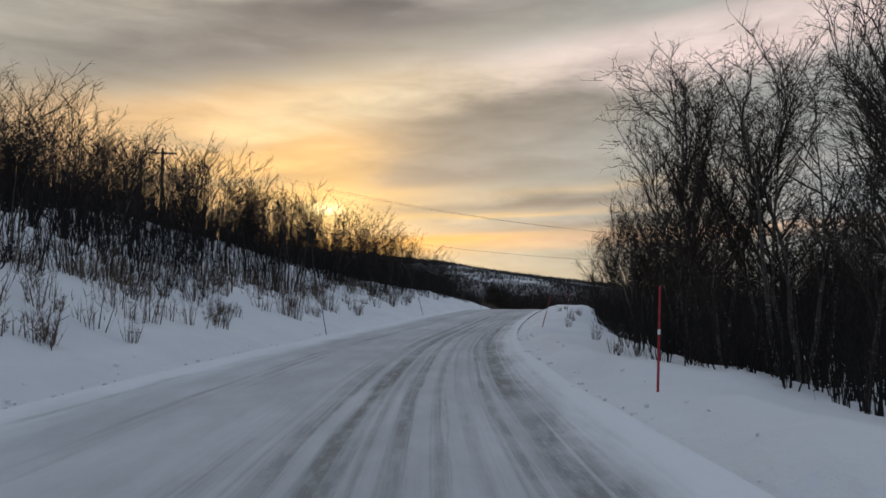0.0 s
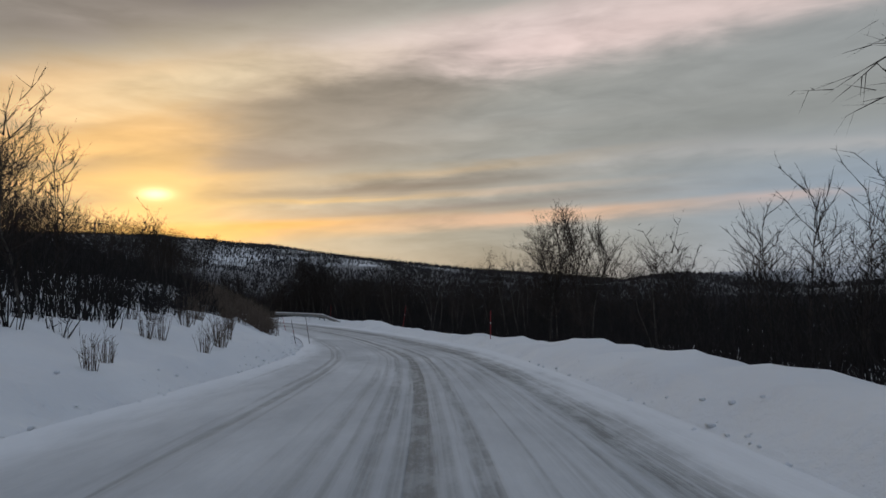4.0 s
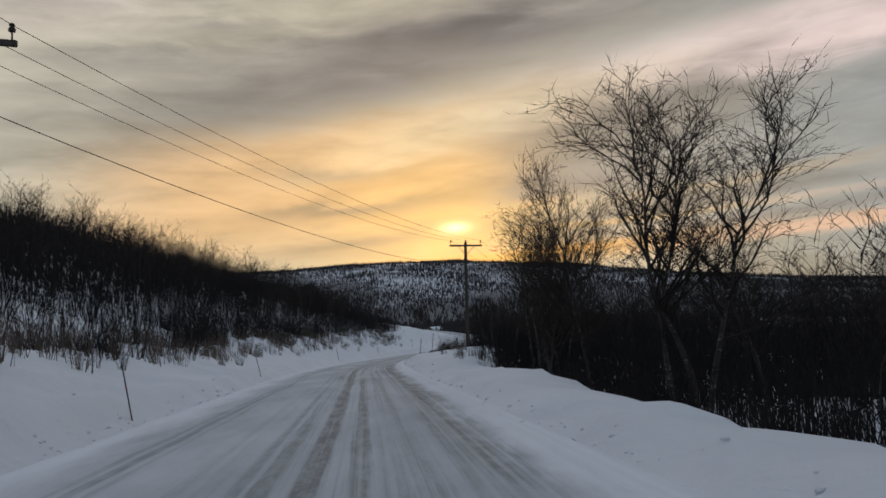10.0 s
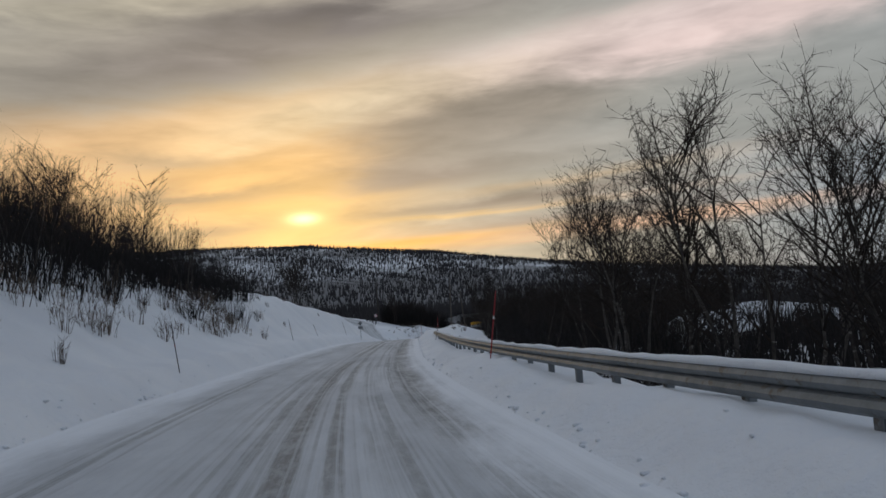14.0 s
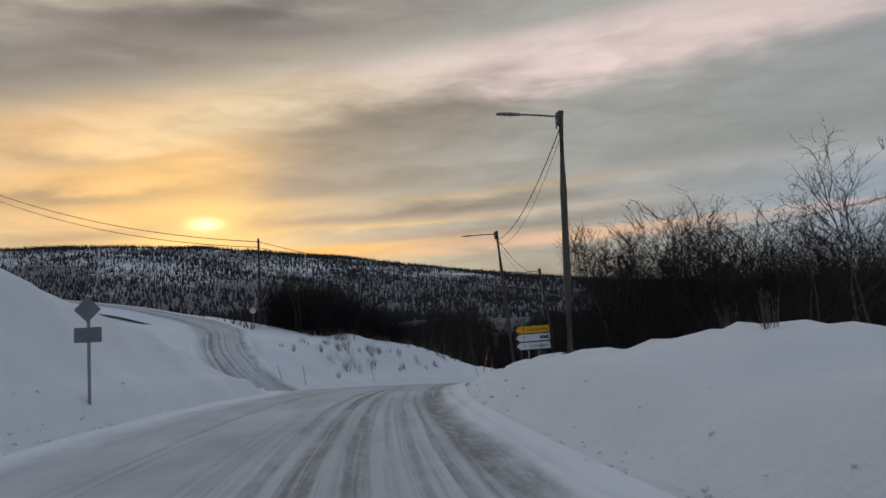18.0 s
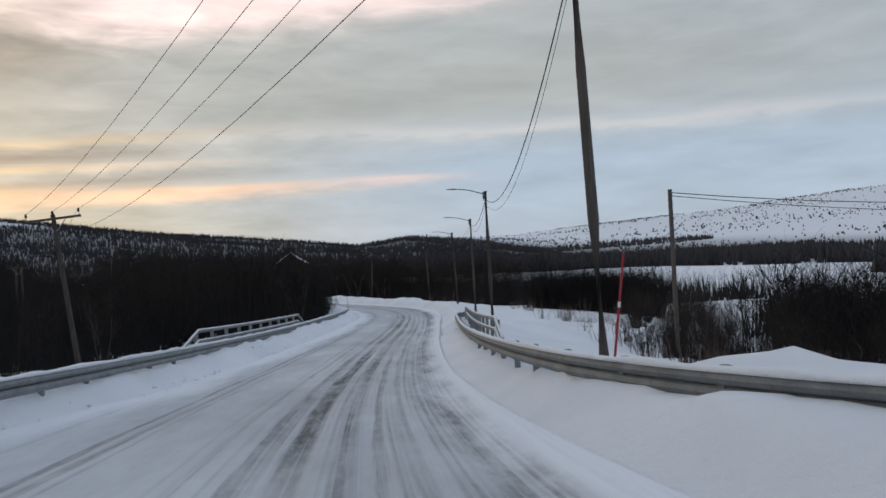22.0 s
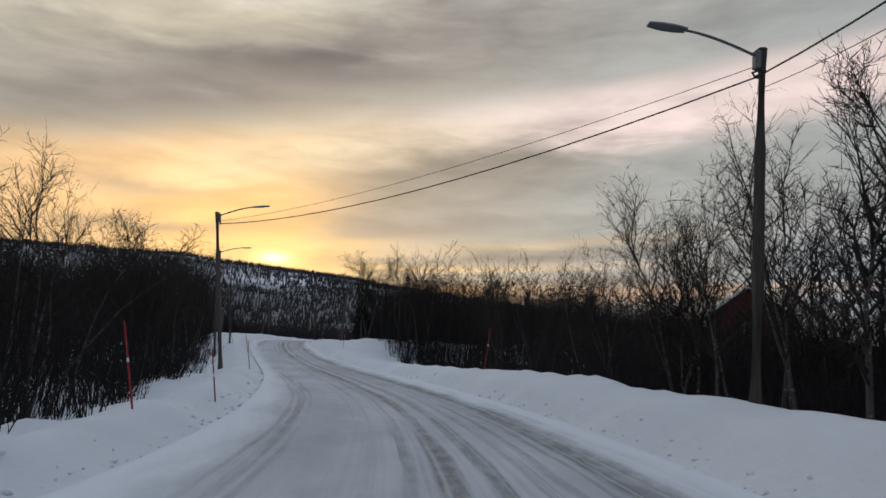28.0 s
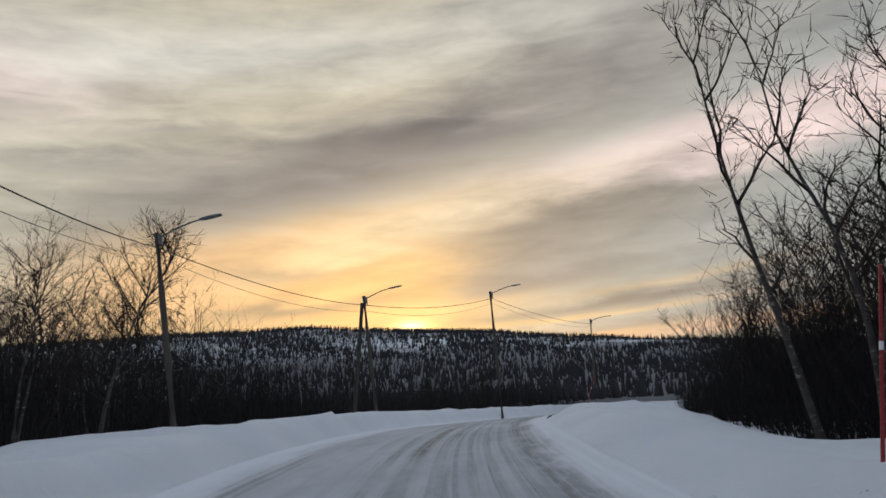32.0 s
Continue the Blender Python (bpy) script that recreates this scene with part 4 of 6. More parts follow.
WOODS = [
    # side, s0, s1, d0, d1, front trees, back trees, low, high, brush clumps, brush height
    (-1, -5, 60, 10, 42, 16, 330, 5.0, 7.0, 900, 4.4), (-1, 60, 118, 8.5, 34, 8, 200, 4.8, 6.8, 700, 4.4),
    (-1, 118, 160, 9, 34, 4, 50, 3.6, 5.0, 650, 2.8), (-1, 160, 192, 9.6, 26, 10, 80, 4.6, 6.4, 520, 3.4), (-1, 192, 262, 9.4, 48, 4, 140, 3.2, 4.6, 1500, 3.2),
    (-1, 262, 352, 9.4, 44, 12, 250, 4.4, 6.4, 2300, 4.8), (-1, 345, 392, 15, 32, 3, 50, 3.6, 5.2, 260, 2.4), (-1, 444, 462, 14, 20, 5, 70, 4.2, 5.4, 30, 2.5), (-1, 466, 520, 18, 60, 2, 220, 4.6, 6.4, 1000, 5.2),
    (-1, 526, 574, 7.4, 30, 6, 330, 5.2, 6.6, 1300, 6.4), (-1, 572, 664, 7.0, 30, 12, 260, 4.8, 6.6, 1500, 5.4), (-1, 660, 712, 12.5, 30, 8, 150, 6.5, 8.4, 800, 8.0), (-1, 712, 780, 11, 30, 3, 70, 5, 7, 500, 5.0),
    (1, 9, 25, 6.4, 26, 6, 20, 6.4, 8.0, 220, 4.4), (1, 25, 46, 8.0, 30, 6, 45, 6.0, 7.6, 330, 4.4), (1, 46, 100, 7.8, 36, 10, 210, 5.6, 7.8, 800, 4.6),
    (1, 100, 182, 8.4, 42, 10, 230, 5.4, 7.4, 1200, 5.0), (1, 182, 240, 7.4, 42, 6, 120, 5.4, 7.6, 800, 5.2), (1, 197, 214, 9, 28, 5, 110, 7.2, 8.8, 260, 6.0), (1, 240, 256, 7.2, 42, 3, 60, 5.6, 7.6, 450, 5.2), (1, 256, 272, 8.4, 42, 2, 60, 3.4, 4.6, 620, 3.5), (1, 272, 308, 6.2, 36, 3, 50, 2.4, 3.4, 560, 2.4), (1, 308, 352, 9.5, 42, 14, 130, 7, 9.2, 650, 5.4),
    (1, 358, 402, 10.5, 36, 5, 120, 4.6, 6.4, 560, 4.6), (1, 412, 447, 7.8, 24, 9, 170, 5.0, 6.8, 1900, 4.6),
    (1, 478, 492, 20, 34, 0, 60, 3.4, 5, 420, 3.6),
    (1, 588, 614, 10.5, 24, 8, 170, 6.8, 8.6, 800, 5.6), (1, 566, 590, 12, 30, 0, 150, 6.2, 7.6, 600, 5.4), (1, 560, 645, 9.5, 40, 8, 170, 6.0, 8.0, 1300, 5.2), (1, 645, 680, 8.6, 30, 8, 120, 6.0, 8.4, 650, 7.5), (1, 680, 790, 9, 36, 5, 120, 6.4, 9, 800, 6.5), (1, 681, 704, 8.4, 22, 0, 110, 6.2, 7.8, 800, 7.4),
]


def open_gap(s, d):
    """The gap in the wood through which the two grey houses show."""
    return 276 < s < 388 and abs(d - (6.6 + 0.287 * (s - 287.6))) < 0.045 * (s - 268)


behind = []
for wi, (side, s0, s1, d0, d1, n, nback, h0, h1, nb, bh) in enumerate(WOODS):
    rng = random.Random(700 + wi)
    lab = "bare subarctic birch rising from snow at the roadside wood"
    for i in range(n // 2):
        f = rng.random() ** 1.6 * 0.55
        birch(s0 + (s1 - s0) * (i + rng.random()) / (n // 2), side * (d0 + (d1 - d0) * f), rng.uniform(h0, h1) * 0.85, rng, lab, "roadside birches")
    for i in range(nback):
        f = 0.14 + 0.86 * rng.random() ** 1.2
        behind.append((s0 + (s1 - s0) * rng.random(), side * (d0 + (d1 - d0) * f), rng.uniform(h0, h1) * 0.95))
    front, back, haze = [], [], []
    for i in range(int((s1 - s0) * (3.4 if side > 0 else 1.3))):
        front.append((rng.uniform(s0, s1), side * (d0 - 0.9 + rng.random() ** 1.5 * 6), min(2.6 if side > 0 else 1.8, bh) * rng.uniform(0.3, 1.0), 12, 0.013))
    for i in range(nb):
        f = rng.random() ** 1.5
        q = (rng.uniform(s0 - 4, s1 + 6), side * (d0 + 0.8 + (d1 - d0 + 18) * f))
        k = bh * rng.uniform(0.75, 1.2) * (0.55 + 0.45 * min(1.0, f * 6))
        # stems fatten with depth so near-black fills the wood where shade lies
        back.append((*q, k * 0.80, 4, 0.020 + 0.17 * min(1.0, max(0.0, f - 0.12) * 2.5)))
        haze.append((*q, k * 1.05, 7, 0.017))
    front, back, haze = ([(a, b, min(c, 2.2), *z) if open_gap(a, b) else (a, b, c, *z) for a, b, c, *z in group] for group in (front, back, haze))
    brush("willow_brush", 900 + wi, front, "leafless willow and birch brush at the wood's edge", twigs=5, fine=True, fan=0.35 if side > 0 else 0.75)
    brush("brush_tops", 960 + wi, haze, "fine leafless twigs of dense brush in the wood", twigs=3, fan=0.4, wide=2.4, fine=True)
    brush("dark_brush", 930 + wi, back, "leafless brush deep in the wood, near-black and thickened for its shade", twigs=0, fan=0.35 if side > 0 else 0.6, wide=2.4)
rng = random.Random(61)
mound = [(rng.uniform(126, 172), -(5.6 + 4.6 * rng.random()), rng.uniform(0.6, 1.5), 18, 0.014) for i in range(420)]
mound += [(rng.uniform(12, 62), -(7.2 + 4.5 * rng.random()), rng.uniform(0.5, 1.4), 14, 0.011) for i in range(170)]
mound += [(rng.uniform(200, 345), -(7.6 + 3.4 * rng.random()), rng.uniform(0.5, 1.5), 14, 0.011) for i in range(320)]
mound += [(rng.uniform(436, 468), -(9.0 + 6 * rng.random()), rng.uniform(0.4, 1.1), 12, 0.010) for i in range(90)]
mound += [(rng.uniform(176, 214), -(7.4 + 2.4 * rng.random()), rng.uniform(0.4, 1.1), 14, 0.011) for i in range(110)]
mound += [(rng.uniform(476, 545), 9.0 + 24 * rng.random(), rng.uniform(0.7, 1.7), 12, 0.013) for i in range(110)]
brush("bank_scrub", 880, mound, "fine leafless brown scrub on the snowy bank", SHRUB, twigs=5, wide=1.5, fine=True)
bush = [(rng.uniform(444, 464), -(13.6 + 5.5 * rng.random()), rng.uniform(2.6, 4.8), 16, 0.030) for i in range(420)]
bush += [(rng.uniform(530, 554), -(8.2 + 7 * rng.random()), rng.uniform(3.4, 6.0), 18, 0.021) for i in range(430)]
brush("bank_bush", 881, bush, "dense dark leafless bush on top of the snowy bank", twigs=4, fan=0.3, wide=1.6, fine=True)
bush = []
for i in range(260):
    u = 0.62 * rng.random()
    bush.append((536.5 - 12 * u + rng.uniform(0, 3.5), 13.2 + 14 * u + rng.uniform(-0.8, 0.8), 4.9 * rng.uniform(0.55, 1.0), 16, 0.034))
brush("field_bush", 882, bush, "dense dark leafless willow bush in the snowy field", twigs=4, fan=0.3, wide=1.3, fine=True)
bush = [(rng.uniform(500, 512), rng.uniform(21, 31), rng.uniform(3.0, 6.2), 16, 0.032) for i in range(200)]
bush += [(rng.uniform(494, 508), rng.uniform(11.5, 19), rng.uniform(0.9, 2.6), 16, 0.013) for i in range(90)]
brush("slope_brush", 883, bush, "leafless willow brush on the slope below the bridge", twigs=4, fan=0.4, wide=1.4, fine=True)
back_wood("birch_wood", [q for q in behind if not open_gap(q[0], q[1])], 77, "dark leafless birch wood behind the roadside trees")


def far_woods():
    """Specks of birch on the hillside and dark belts in the valley."""
    rng = np.random.default_rng(5)

    def scatter(n, a0, a1, r0, r1, keep):
        a = np.radians(rng.uniform(a0, a1, n) - SUN_HEADING)
        r = np.sqrt(rng.uniform(r0 ** 2, r1 ** 2, n))
        x, y = HUB[0] + r * np.sin(a), HUB[1] + r * np.cos(a)
        sub = np.arange(0, len(_ss), 8)
        near = np.min(np.hypot(x[:, None] - _lx[sub], y[:, None] - _ly[sub]), -1)
        fx, fy = x + 75, y - 460
        way, far = np.degrees(np.arctan2(fx, fy)), np.hypot(fx, fy)
        field = (way > 28) & (way < 58) & (far < 300)     # the open snow field by the river
        ok = (near > 118) & ~field & keep(x, y, r)
        return x[ok], y[ok], r[ok]

    def plant(name, x, y, lo, hi, rad, label):
        n = len(x)
        z = far_height(x, y)
        h = rng.uniform(lo, hi, n)
        b = np.stack([x, y, z - 0.5], -1)
        tip = b + np.stack([rng.normal(0, 0.4, n), rng.normal(0, 0.4, n), h], -1)
        v1, f1 = spikes(b, tip, rad * rng.uniform(0.6, 1.2, n))
        me = raw_mesh(name, v1, f1)
        tagged(link_mesh(name, me, FARWOOD), label, "woods", kind="stuff")

    x, y, r = scatter(90000, -60, 50, 420, 1480, lambda x, y, r: (fbm(x, y, 45.0) + rng.normal(0, 0.7, x.shape) > 0.0 - np.clip((1060 - r) / 220, 0, 1.8)))
    plant("hillside_birches", x, y, 3.5, 7, 0.95, "sparse birch wood dotting the snowy hillside")
    x, y, r = scatter(9000, -60, 60, 1290, 1480, lambda x, y, r: r > 1330)
    plant("ridge_wood", x, y, 5, 9, 1.8, "dark birch wood along the hill's crest")
    x, y, r = scatter(52000, -80, 60, 100, 680, lambda x, y, r: fbm(x, y, 70.0) > -0.5)
    plant("valley_wood", x, y, 5, 9, 1.7, "dark leafless wood across the valley floor")
    x, y, r = scatter(17000, 40, 130, 1000, 2700, lambda x, y, r: fbm(x, y, 150.0) + rng.normal(0, 0.5, x.shape) > 0.35)
    plant("fell_scrub", x, y, 3, 5, 2.2, "sparse scrub dotting the bare snowy fell")
    x, y, r = scatter(26000, 40, 130, 200, 1000, lambda x, y, r: ((fbm(x, y, 110.0) > -0.1) & (r < 700)) | (rng.random(x.shape) > 0.93))
    plant("fell_wood", x, y, 4, 8, 2.0, "patches of birch wood below the fells")


far_woods()


# ---------------------------------------------------------------- roadside furniture
SIGN_WHITE = grained("sign_white", (0.62, 0.64, 0.66), (0.74, 0.75, 0.76), 6.0, 0.45, relief=0.02)
SIGN_YELLOW = grained("sign_yellow", (0.72, 0.36, 0.02), (0.82, 0.43, 0.03), 6.0, 0.45, relief=0.02)
SIGN_BLACK = grained("sign_black", (0.012, 0.012, 0.014), (0.025, 0.025, 0.027), 6.0, 0.5, relief=0.02)
SIGN_BACK = grained("sign_back_metal", (0.12, 0.125, 0.13), (0.20, 0.205, 0.21), 4.0, 0.6, metal=0.3, relief=0.05)
SIGN_RED = grained("sign_red", (0.50, 0.03, 0.03), (0.60, 0.05, 0.05), 6.0, 0.45, relief=0.02)


def road_z(s):
    return float(line_at(s)[2])


def street_lamp(s, d, top, lean=0.0, strut=False, short=False):
    """A lamp on a wooden pole; the arm reaches over the road. top: height over the road."""
    base = spot(s, d, -0.2)
    h = road_z(s) + top - base.z
    m = stand(s, d, 0, 0, lean, 0.2)
    t = thing("street_lamp", "street lamp on a weathered wooden pole beside the snowy road", "street lamp", "street lamps", at=m)
    side = -1 if d > 0 else 1
    bm = bmesh.new()
    tube(bm, [(0, 0, 0), (0.004, 0, h * 0.35), (-0.004, 0.004, h * 0.7), (0, 0, h)], [0.118, 0.108, 0.096, 0.085], 12)
    part("pole", bm, POLE, t, smooth=False)
    arm = 1.2 if short else 1.45
    bm = bmesh.new()
    rise = 0.08 if short else 0.34
    pts = [(side * (0.08 + (arm - 0.08) * k / 6), 0, h - 0.16 + rise * math.sin(k / 6 * 1.4)) for k in range(7)]
    tube(bm, pts, [0.027] * 5 + [0.025, 0.025], 8)
    part("arm", bm, LAMP, t)
    bm = bmesh.new()
    box(bm, side * 0.10, 0, h - 0.22, 0.10, 0.16, 0.34, 0.015)
    part("bracket", bm, LAMP, t, "grey steel clamp")
    bm = bmesh.new()
    ez = pts[-1][2]
    n = 9
    rings = []
    for k in range(n):
        f = k / (n - 1)
        w = 0.05 + 0.09 * math.sin(math.pi * min(1, 0.12 + f * 0.8)) ** 0.5
        hh = 0.024 + 0.016 * math.sin(math.pi * f)
        x = side * (arm - 0.05 + f * 0.68)
        ring = []
        for (a, b) in ((-1, -0.5), (-0.75, 0.75), (0, 1), (0.75, 0.75), (1, -0.5), (0, -0.7)):
            ring.append(bm.verts.new((x, a * w, ez + b * hh + f * 0.03)))
        rings.append(ring)
    for r0, r1 in zip(rings, rings[1:]):
        for k in range(6):
            bm.faces.new((r0[k], r0[(k + 1) % 6], r1[(k + 1) % 6], r1[k]))
    bm.faces.new(rings[0])
    bm.faces.new(rings[-1])
    part("luminaire", bm, LAMP, t, "flat grey lamp head")
    bm = bmesh.new()
    tube(bm, [(side * 0.10, 0.06, h - 0.5), (side * 0.13, 0.10, h - 0.42), (0, 0.14, h - 0.35)], 0.02, 6)
    tube(bm, [(0, 0.13, h - 0.45), (0, 0.20, h - 0.45)], 0.035, 6)
    part("cable_hook", bm, SIGN_BLACK, t, "black cable hook")
    if strut:
        bm = bmesh.new()
        tube(bm, [(-1.15, -0.4, -0.5), (-0.12, 0, h - 0.35)], [0.115, 0.095], 10)
        part("strut", bm, POLE, t, "slanting wooden brace pole")
    return m @ Vector((0, 0.18, h - 0.45))


def cable(name, a, b, sag, radius=0.012, label="thin dark overhead cable"):
    a, b = Vector(a), Vector(b)
    n = 14
    pts = []
    for k in range(n + 1):
        f = k / n
        p = a.lerp(b, f)
        p.z -= sag * 4 * f * (1 - f)
        pts.append(p)
    bm = bmesh.new()
    tube(bm, pts, radius, 5)
    return tagged(part(name, bm, WIRE), label, "cable", "overhead cables")


right_tops = []
for s, d, top, lean, short in ((400.1, 5.29, 7.81, 1.3, True), (419.9, 4.81, 7.79, -4.3, True), (437.9, 6.64, 8.14, -6.6, True), (454.1, 7.25, 8.15, -2.4, True), (476.7, 4.54, 8.3, -1.7, True), (505.3, 4.89, 7.42, -0.6, False),
                               (523.8, 4.97, 7.46, -0.6, False), (542.9, 5.88, 7.69, -2.0, False), (562.7, 7.82, 8.66, -2.4, False), (581.2, 6.64, 7.47, 3.4, False), (600.8, 5.82, 6.84, 3.0, False)):
    right_tops.append(street_lamp(s, d, top, lean, False, short))
left_tops = []
for s, d, top, lean, strut in ((621.2, -4.86, 6.71, -4.8, False), (642.1, -5.99, 7.26, -1.2, False), (658.1, -5.31, 5.63, -2.5, False), (676.3, -6.12, 5.77, -6.4, True), (694.9, -8.54, 6.63, -4.7, False),
                               (711.5, -6.93, 6.79, -2.7, True), (724.3, -3.13, 8.31, -0.2, False), (753.5, -2.0, 9.0, 3.0, False)):
    left_tops.append(street_lamp(s, d, top, lean, strut))
for a, b in zip(right_tops, right_tops[1:]):
    sag = 0.6 * ((b - a).length / 19) ** 2.4
    cable("lamp_cable", a, b, sag, 0.016)
    cable("lamp_wire", a + Vector((0, 0, -0.25)), b + Vector((0, 0, -0.25)), sag + 0.2, 0.007)
cable("lamp_cable", right_tops[-1], left_tops[0], 0.6, 0.016)
cable("lamp_wire", right_tops[-1] + Vector((0, 0, 0.2)), left_tops[0] + Vector((0, 0, 0.1)), 0.4, 0.007)
for a, b in zip(left_tops, left_tops[1:]):
    cable("lamp_cable", a, b, 0.35, 0.016)
    cable("lamp_wire", a + Vector((0, 0, -0.3)), b + Vector((0, 0, -0.3)), 0.5, 0.008)


def power_pole(s, d, top, turn=0.0, lean=0.0, arm=2.3, pins=3, twin=False, thick=1.0):
    """A wooden line pole with crossarm, braces and pin insulators. Returns the wire points. top: height over the road."""
    base = spot(s, d, -0.2)
    h = road_z(s) + top - base.z
    m = stand(s, d, turn, 0, lean, 0.2)
    t = thing("power_pole", "wooden power pole with crossarm and dark insulators in snow", "utility pole", "power poles", at=m)
    bm = bmesh.new()
    tube(bm, [(0, 0, 0), (0, 0, h * 0.5), (0, 0, h)], [0.15 * thick, 0.13 * thick, 0.11 * thick], 12)
    part("pole", bm, POLE, t)
    if twin:
        bm = bmesh.new()
        tube(bm, [(0.75, 0, 0), (0.70, 0, h * 0.5), (0.62, 0, h - 0.1)], [0.15 * thick, 0.13 * thick, 0.11 * thick], 12)
        part("pole", bm, POLE, t)
    bm = bmesh.new()
    cx = 0.31 if twin else 0
    box(bm, cx, -0.14, h - 0.25, arm, 0.10, 0.13, 0.012)
    part("crossarm", bm, POLE, t)
    for sg in (-1, 1):
        bm = bmesh.new()
        tube(bm, [(cx + sg * 0.62, -0.14, h - 0.30), (cx + sg * 0.06, -0.13, h - 0.95)], 0.022, 6)
        part("brace", bm, STEEL, t)
    tops = []
    for k in range(pins):
        x = cx + (k - (pins - 1) / 2) * (arm - 0.2) / max(1, pins - 1)
        bm = bmesh.new()
        tube(bm, [(x, -0.14, h - 0.2), (x, -0.14, h - 0.02), (x, -0.14, h), (x, -0.14, h + 0.06), (x, -0.14, h + 0.09), (x, -0.14, h + 0.15), (x, -0.14, h + 0.18)],
             [0.018, 0.018, 0.07, 0.075, 0.045, 0.06, 0.03], 8)
        part("insulator", bm, PORCELAIN, t, "dark porcelain pin insulator")
        tops.append(m @ Vector((x, -0.14, h + 0.14)))
    return tops


def wires(a, b, sag, radius=0.008):
    for p, q in zip(a, b):
        cable("power_line", p, q, sag, radius, "thin dark power line")


# the line that crosses and recrosses the first stretch
pw = [power_pole(57.5, -26.4, 12.8, 20, arm=2.2), power_pole(59.0, 9.3, 5.5, 62, twin=True, arm=1.3, thick=0.62)]
wires(pw[0], pw[1], 0.9, 0.005)
cable("phone_cable", pw[0][1] - Vector((0, 0, 3.6)), pw[1][1] - Vector((0, 0, 1.9)), 1.0, 0.009)
far_post = spot(60, 60, 7)
wires(pw[1], [far_post + Vector((0, k, 0)) for k in (-0.8, 0, 0.8)], 1.2, 0.008)
pa = power_pole(197.5, -17.5, 13.2, 20)
pb = power_pole(226.4, -7.92, 8.15, 18, lean=0.6)
pc = power_pole(270.7, 7.27, 8.85, 4, lean=2.5, arm=2.5)
pd_ = power_pole(345, 30, 0.8, 10)
wires(pa, pb, 0.5)
wires(pb, pc, 0.8)
wires(pc, pd_, 1.6)
cable("phone_cable", pb[1] - Vector((0, 0, 1.6)), pc[1] - Vector((0, 0, 1.8)), 0.9, 0.012)
# plain service pole on the left mound, its cables crossing to the transformer
base = spot(445.3, -20.5, -0.2)
svc = thing("service_pole", "thin bare wooden service pole on a snowy mound", "utility pole", at=Matrix.Translation(base))
hh = road_z(445.3) + 13.5 - base.z
bm = bmesh.new()
tube(bm, [(0, 0, 0), (0, 0, hh)], [0.12, 0.09], 10)
part("pole", bm, POLE, svc)
svc_top = base + Vector((0, 0, hh - 0.3))

base = spot(453.5, 11.0, -0.2)
hx = road_z(453.5) + 11.0 - base.z
tm = stand(453.5, 11.0, 5, 0, -1.5, 0.2)
tr = thing("transformer_pole", "twin wooden transformer pole with crossarm, fuses and looped cables", "utility pole", at=tm)
for x, r, q in ((0, 0.16, 0.0), (0.66, 0.15, 0.55)):
    bm = bmesh.new()
    tube(bm, [(x, 0, 0), (x * 0.98, 0, hx * 0.5), (x * 0.95, 0, hx - q)], [r, r * 0.9, r * 0.8], 12)
    part("pole", bm, POLE, tr)
bm = bmesh.new()
box(bm, 0, -0.16, hx - 0.2, 2.7, 0.12, 0.14, 0.012)
part("crossarm", bm, POLE, tr)
for z in (2.0, 3.6):
    bm = bmesh.new()
    box(bm, 0.33, 0.2, hx - z, 1.2, 0.10, 0.12, 0.01)
    part("crossarm", bm, POLE, tr)
for sg in (-1, 1):
    bm = bmesh.new()
    tube(bm, [(sg * 0.7, -0.16, hx - 0.25), (0, -0.15, hx - 0.95)], 0.025, 6)
    part("brace", bm, STEEL, tr)
for k in range(4):
    x = -1.2 + k * 0.8
    bm = bmesh.new()
    tube(bm, [(x, -0.16, hx - 0.14), (x, -0.16, hx), (x, -0.16, hx + 0.02), (x, -0.16, hx + 0.10), (x, -0.16, hx + 0.16), (x, -0.16, hx + 0.2)], [0.018, 0.018, 0.07, 0.075, 0.06, 0.03], 8)
    part("insulator", bm, PORCELAIN, tr, "dark porcelain pin insulator")
for k in range(3):
    x = 0.2 + k * 0.32
    bm = bmesh.new()
    tube(bm, [(x, 0.24, hx - 1.95), (x, 0.3, hx - 1.7), (x, 0.34, hx - 1.45)], [0.05, 0.07, 0.05], 8)
    part("fuse", bm, PORCELAIN, tr, "dark porcelain fuse")
    bm = bmesh.new()
    tube(bm, [(x, 0.3, hx - 1.4), (x + 0.5, 0.5, hx - 1.2), (x + 0.75, 0.5, hx - 1.8), (x + 0.55, 0.4, hx - 2.6), (0.9, 0.2, hx - 3.5), (0.95, 0.18, hx - 6.0)], 0.016, 5)
    part("cable_loop", bm, WIRE, tr, "black looped cable")
tx = [tm @ Vector((-1.2 + k * 0.8, -0.16, hx + 0.16)) for k in range(4)]
tlow = tm @ Vector((0, -0.15, hx - 3.6))
cable("service_cable", svc_top, tlow, 0.9, 0.028, "thick dark twisted service cable")
cable("service_cable", svc_top - Vector((0, 0, 0.5)), tlow - Vector((0, 0, 0.3)), 1.15, 0.022, "thick dark twisted service cable")
cable("service_cable", svc_top - Vector((0, 0, 0.8)), tlow - Vector((0, 0, 0.55)), 1.5, 0.012)
bx, by = beside(451, -57)
far_end = Vector((float(bx), float(by), road_z(451) + 22.3))
cable("service_cable", svc_top, far_end, 1.0, 0.034, "thick dark twisted service cable")
cable("service_cable", svc_top - Vector((0, 0, 0.5)), far_end - Vector((0, 0, 0.7)), 1.1, 0.03, "thick dark twisted service cable")
cable("service_cable", tlow, right_tops[3], 0.25, 0.018)
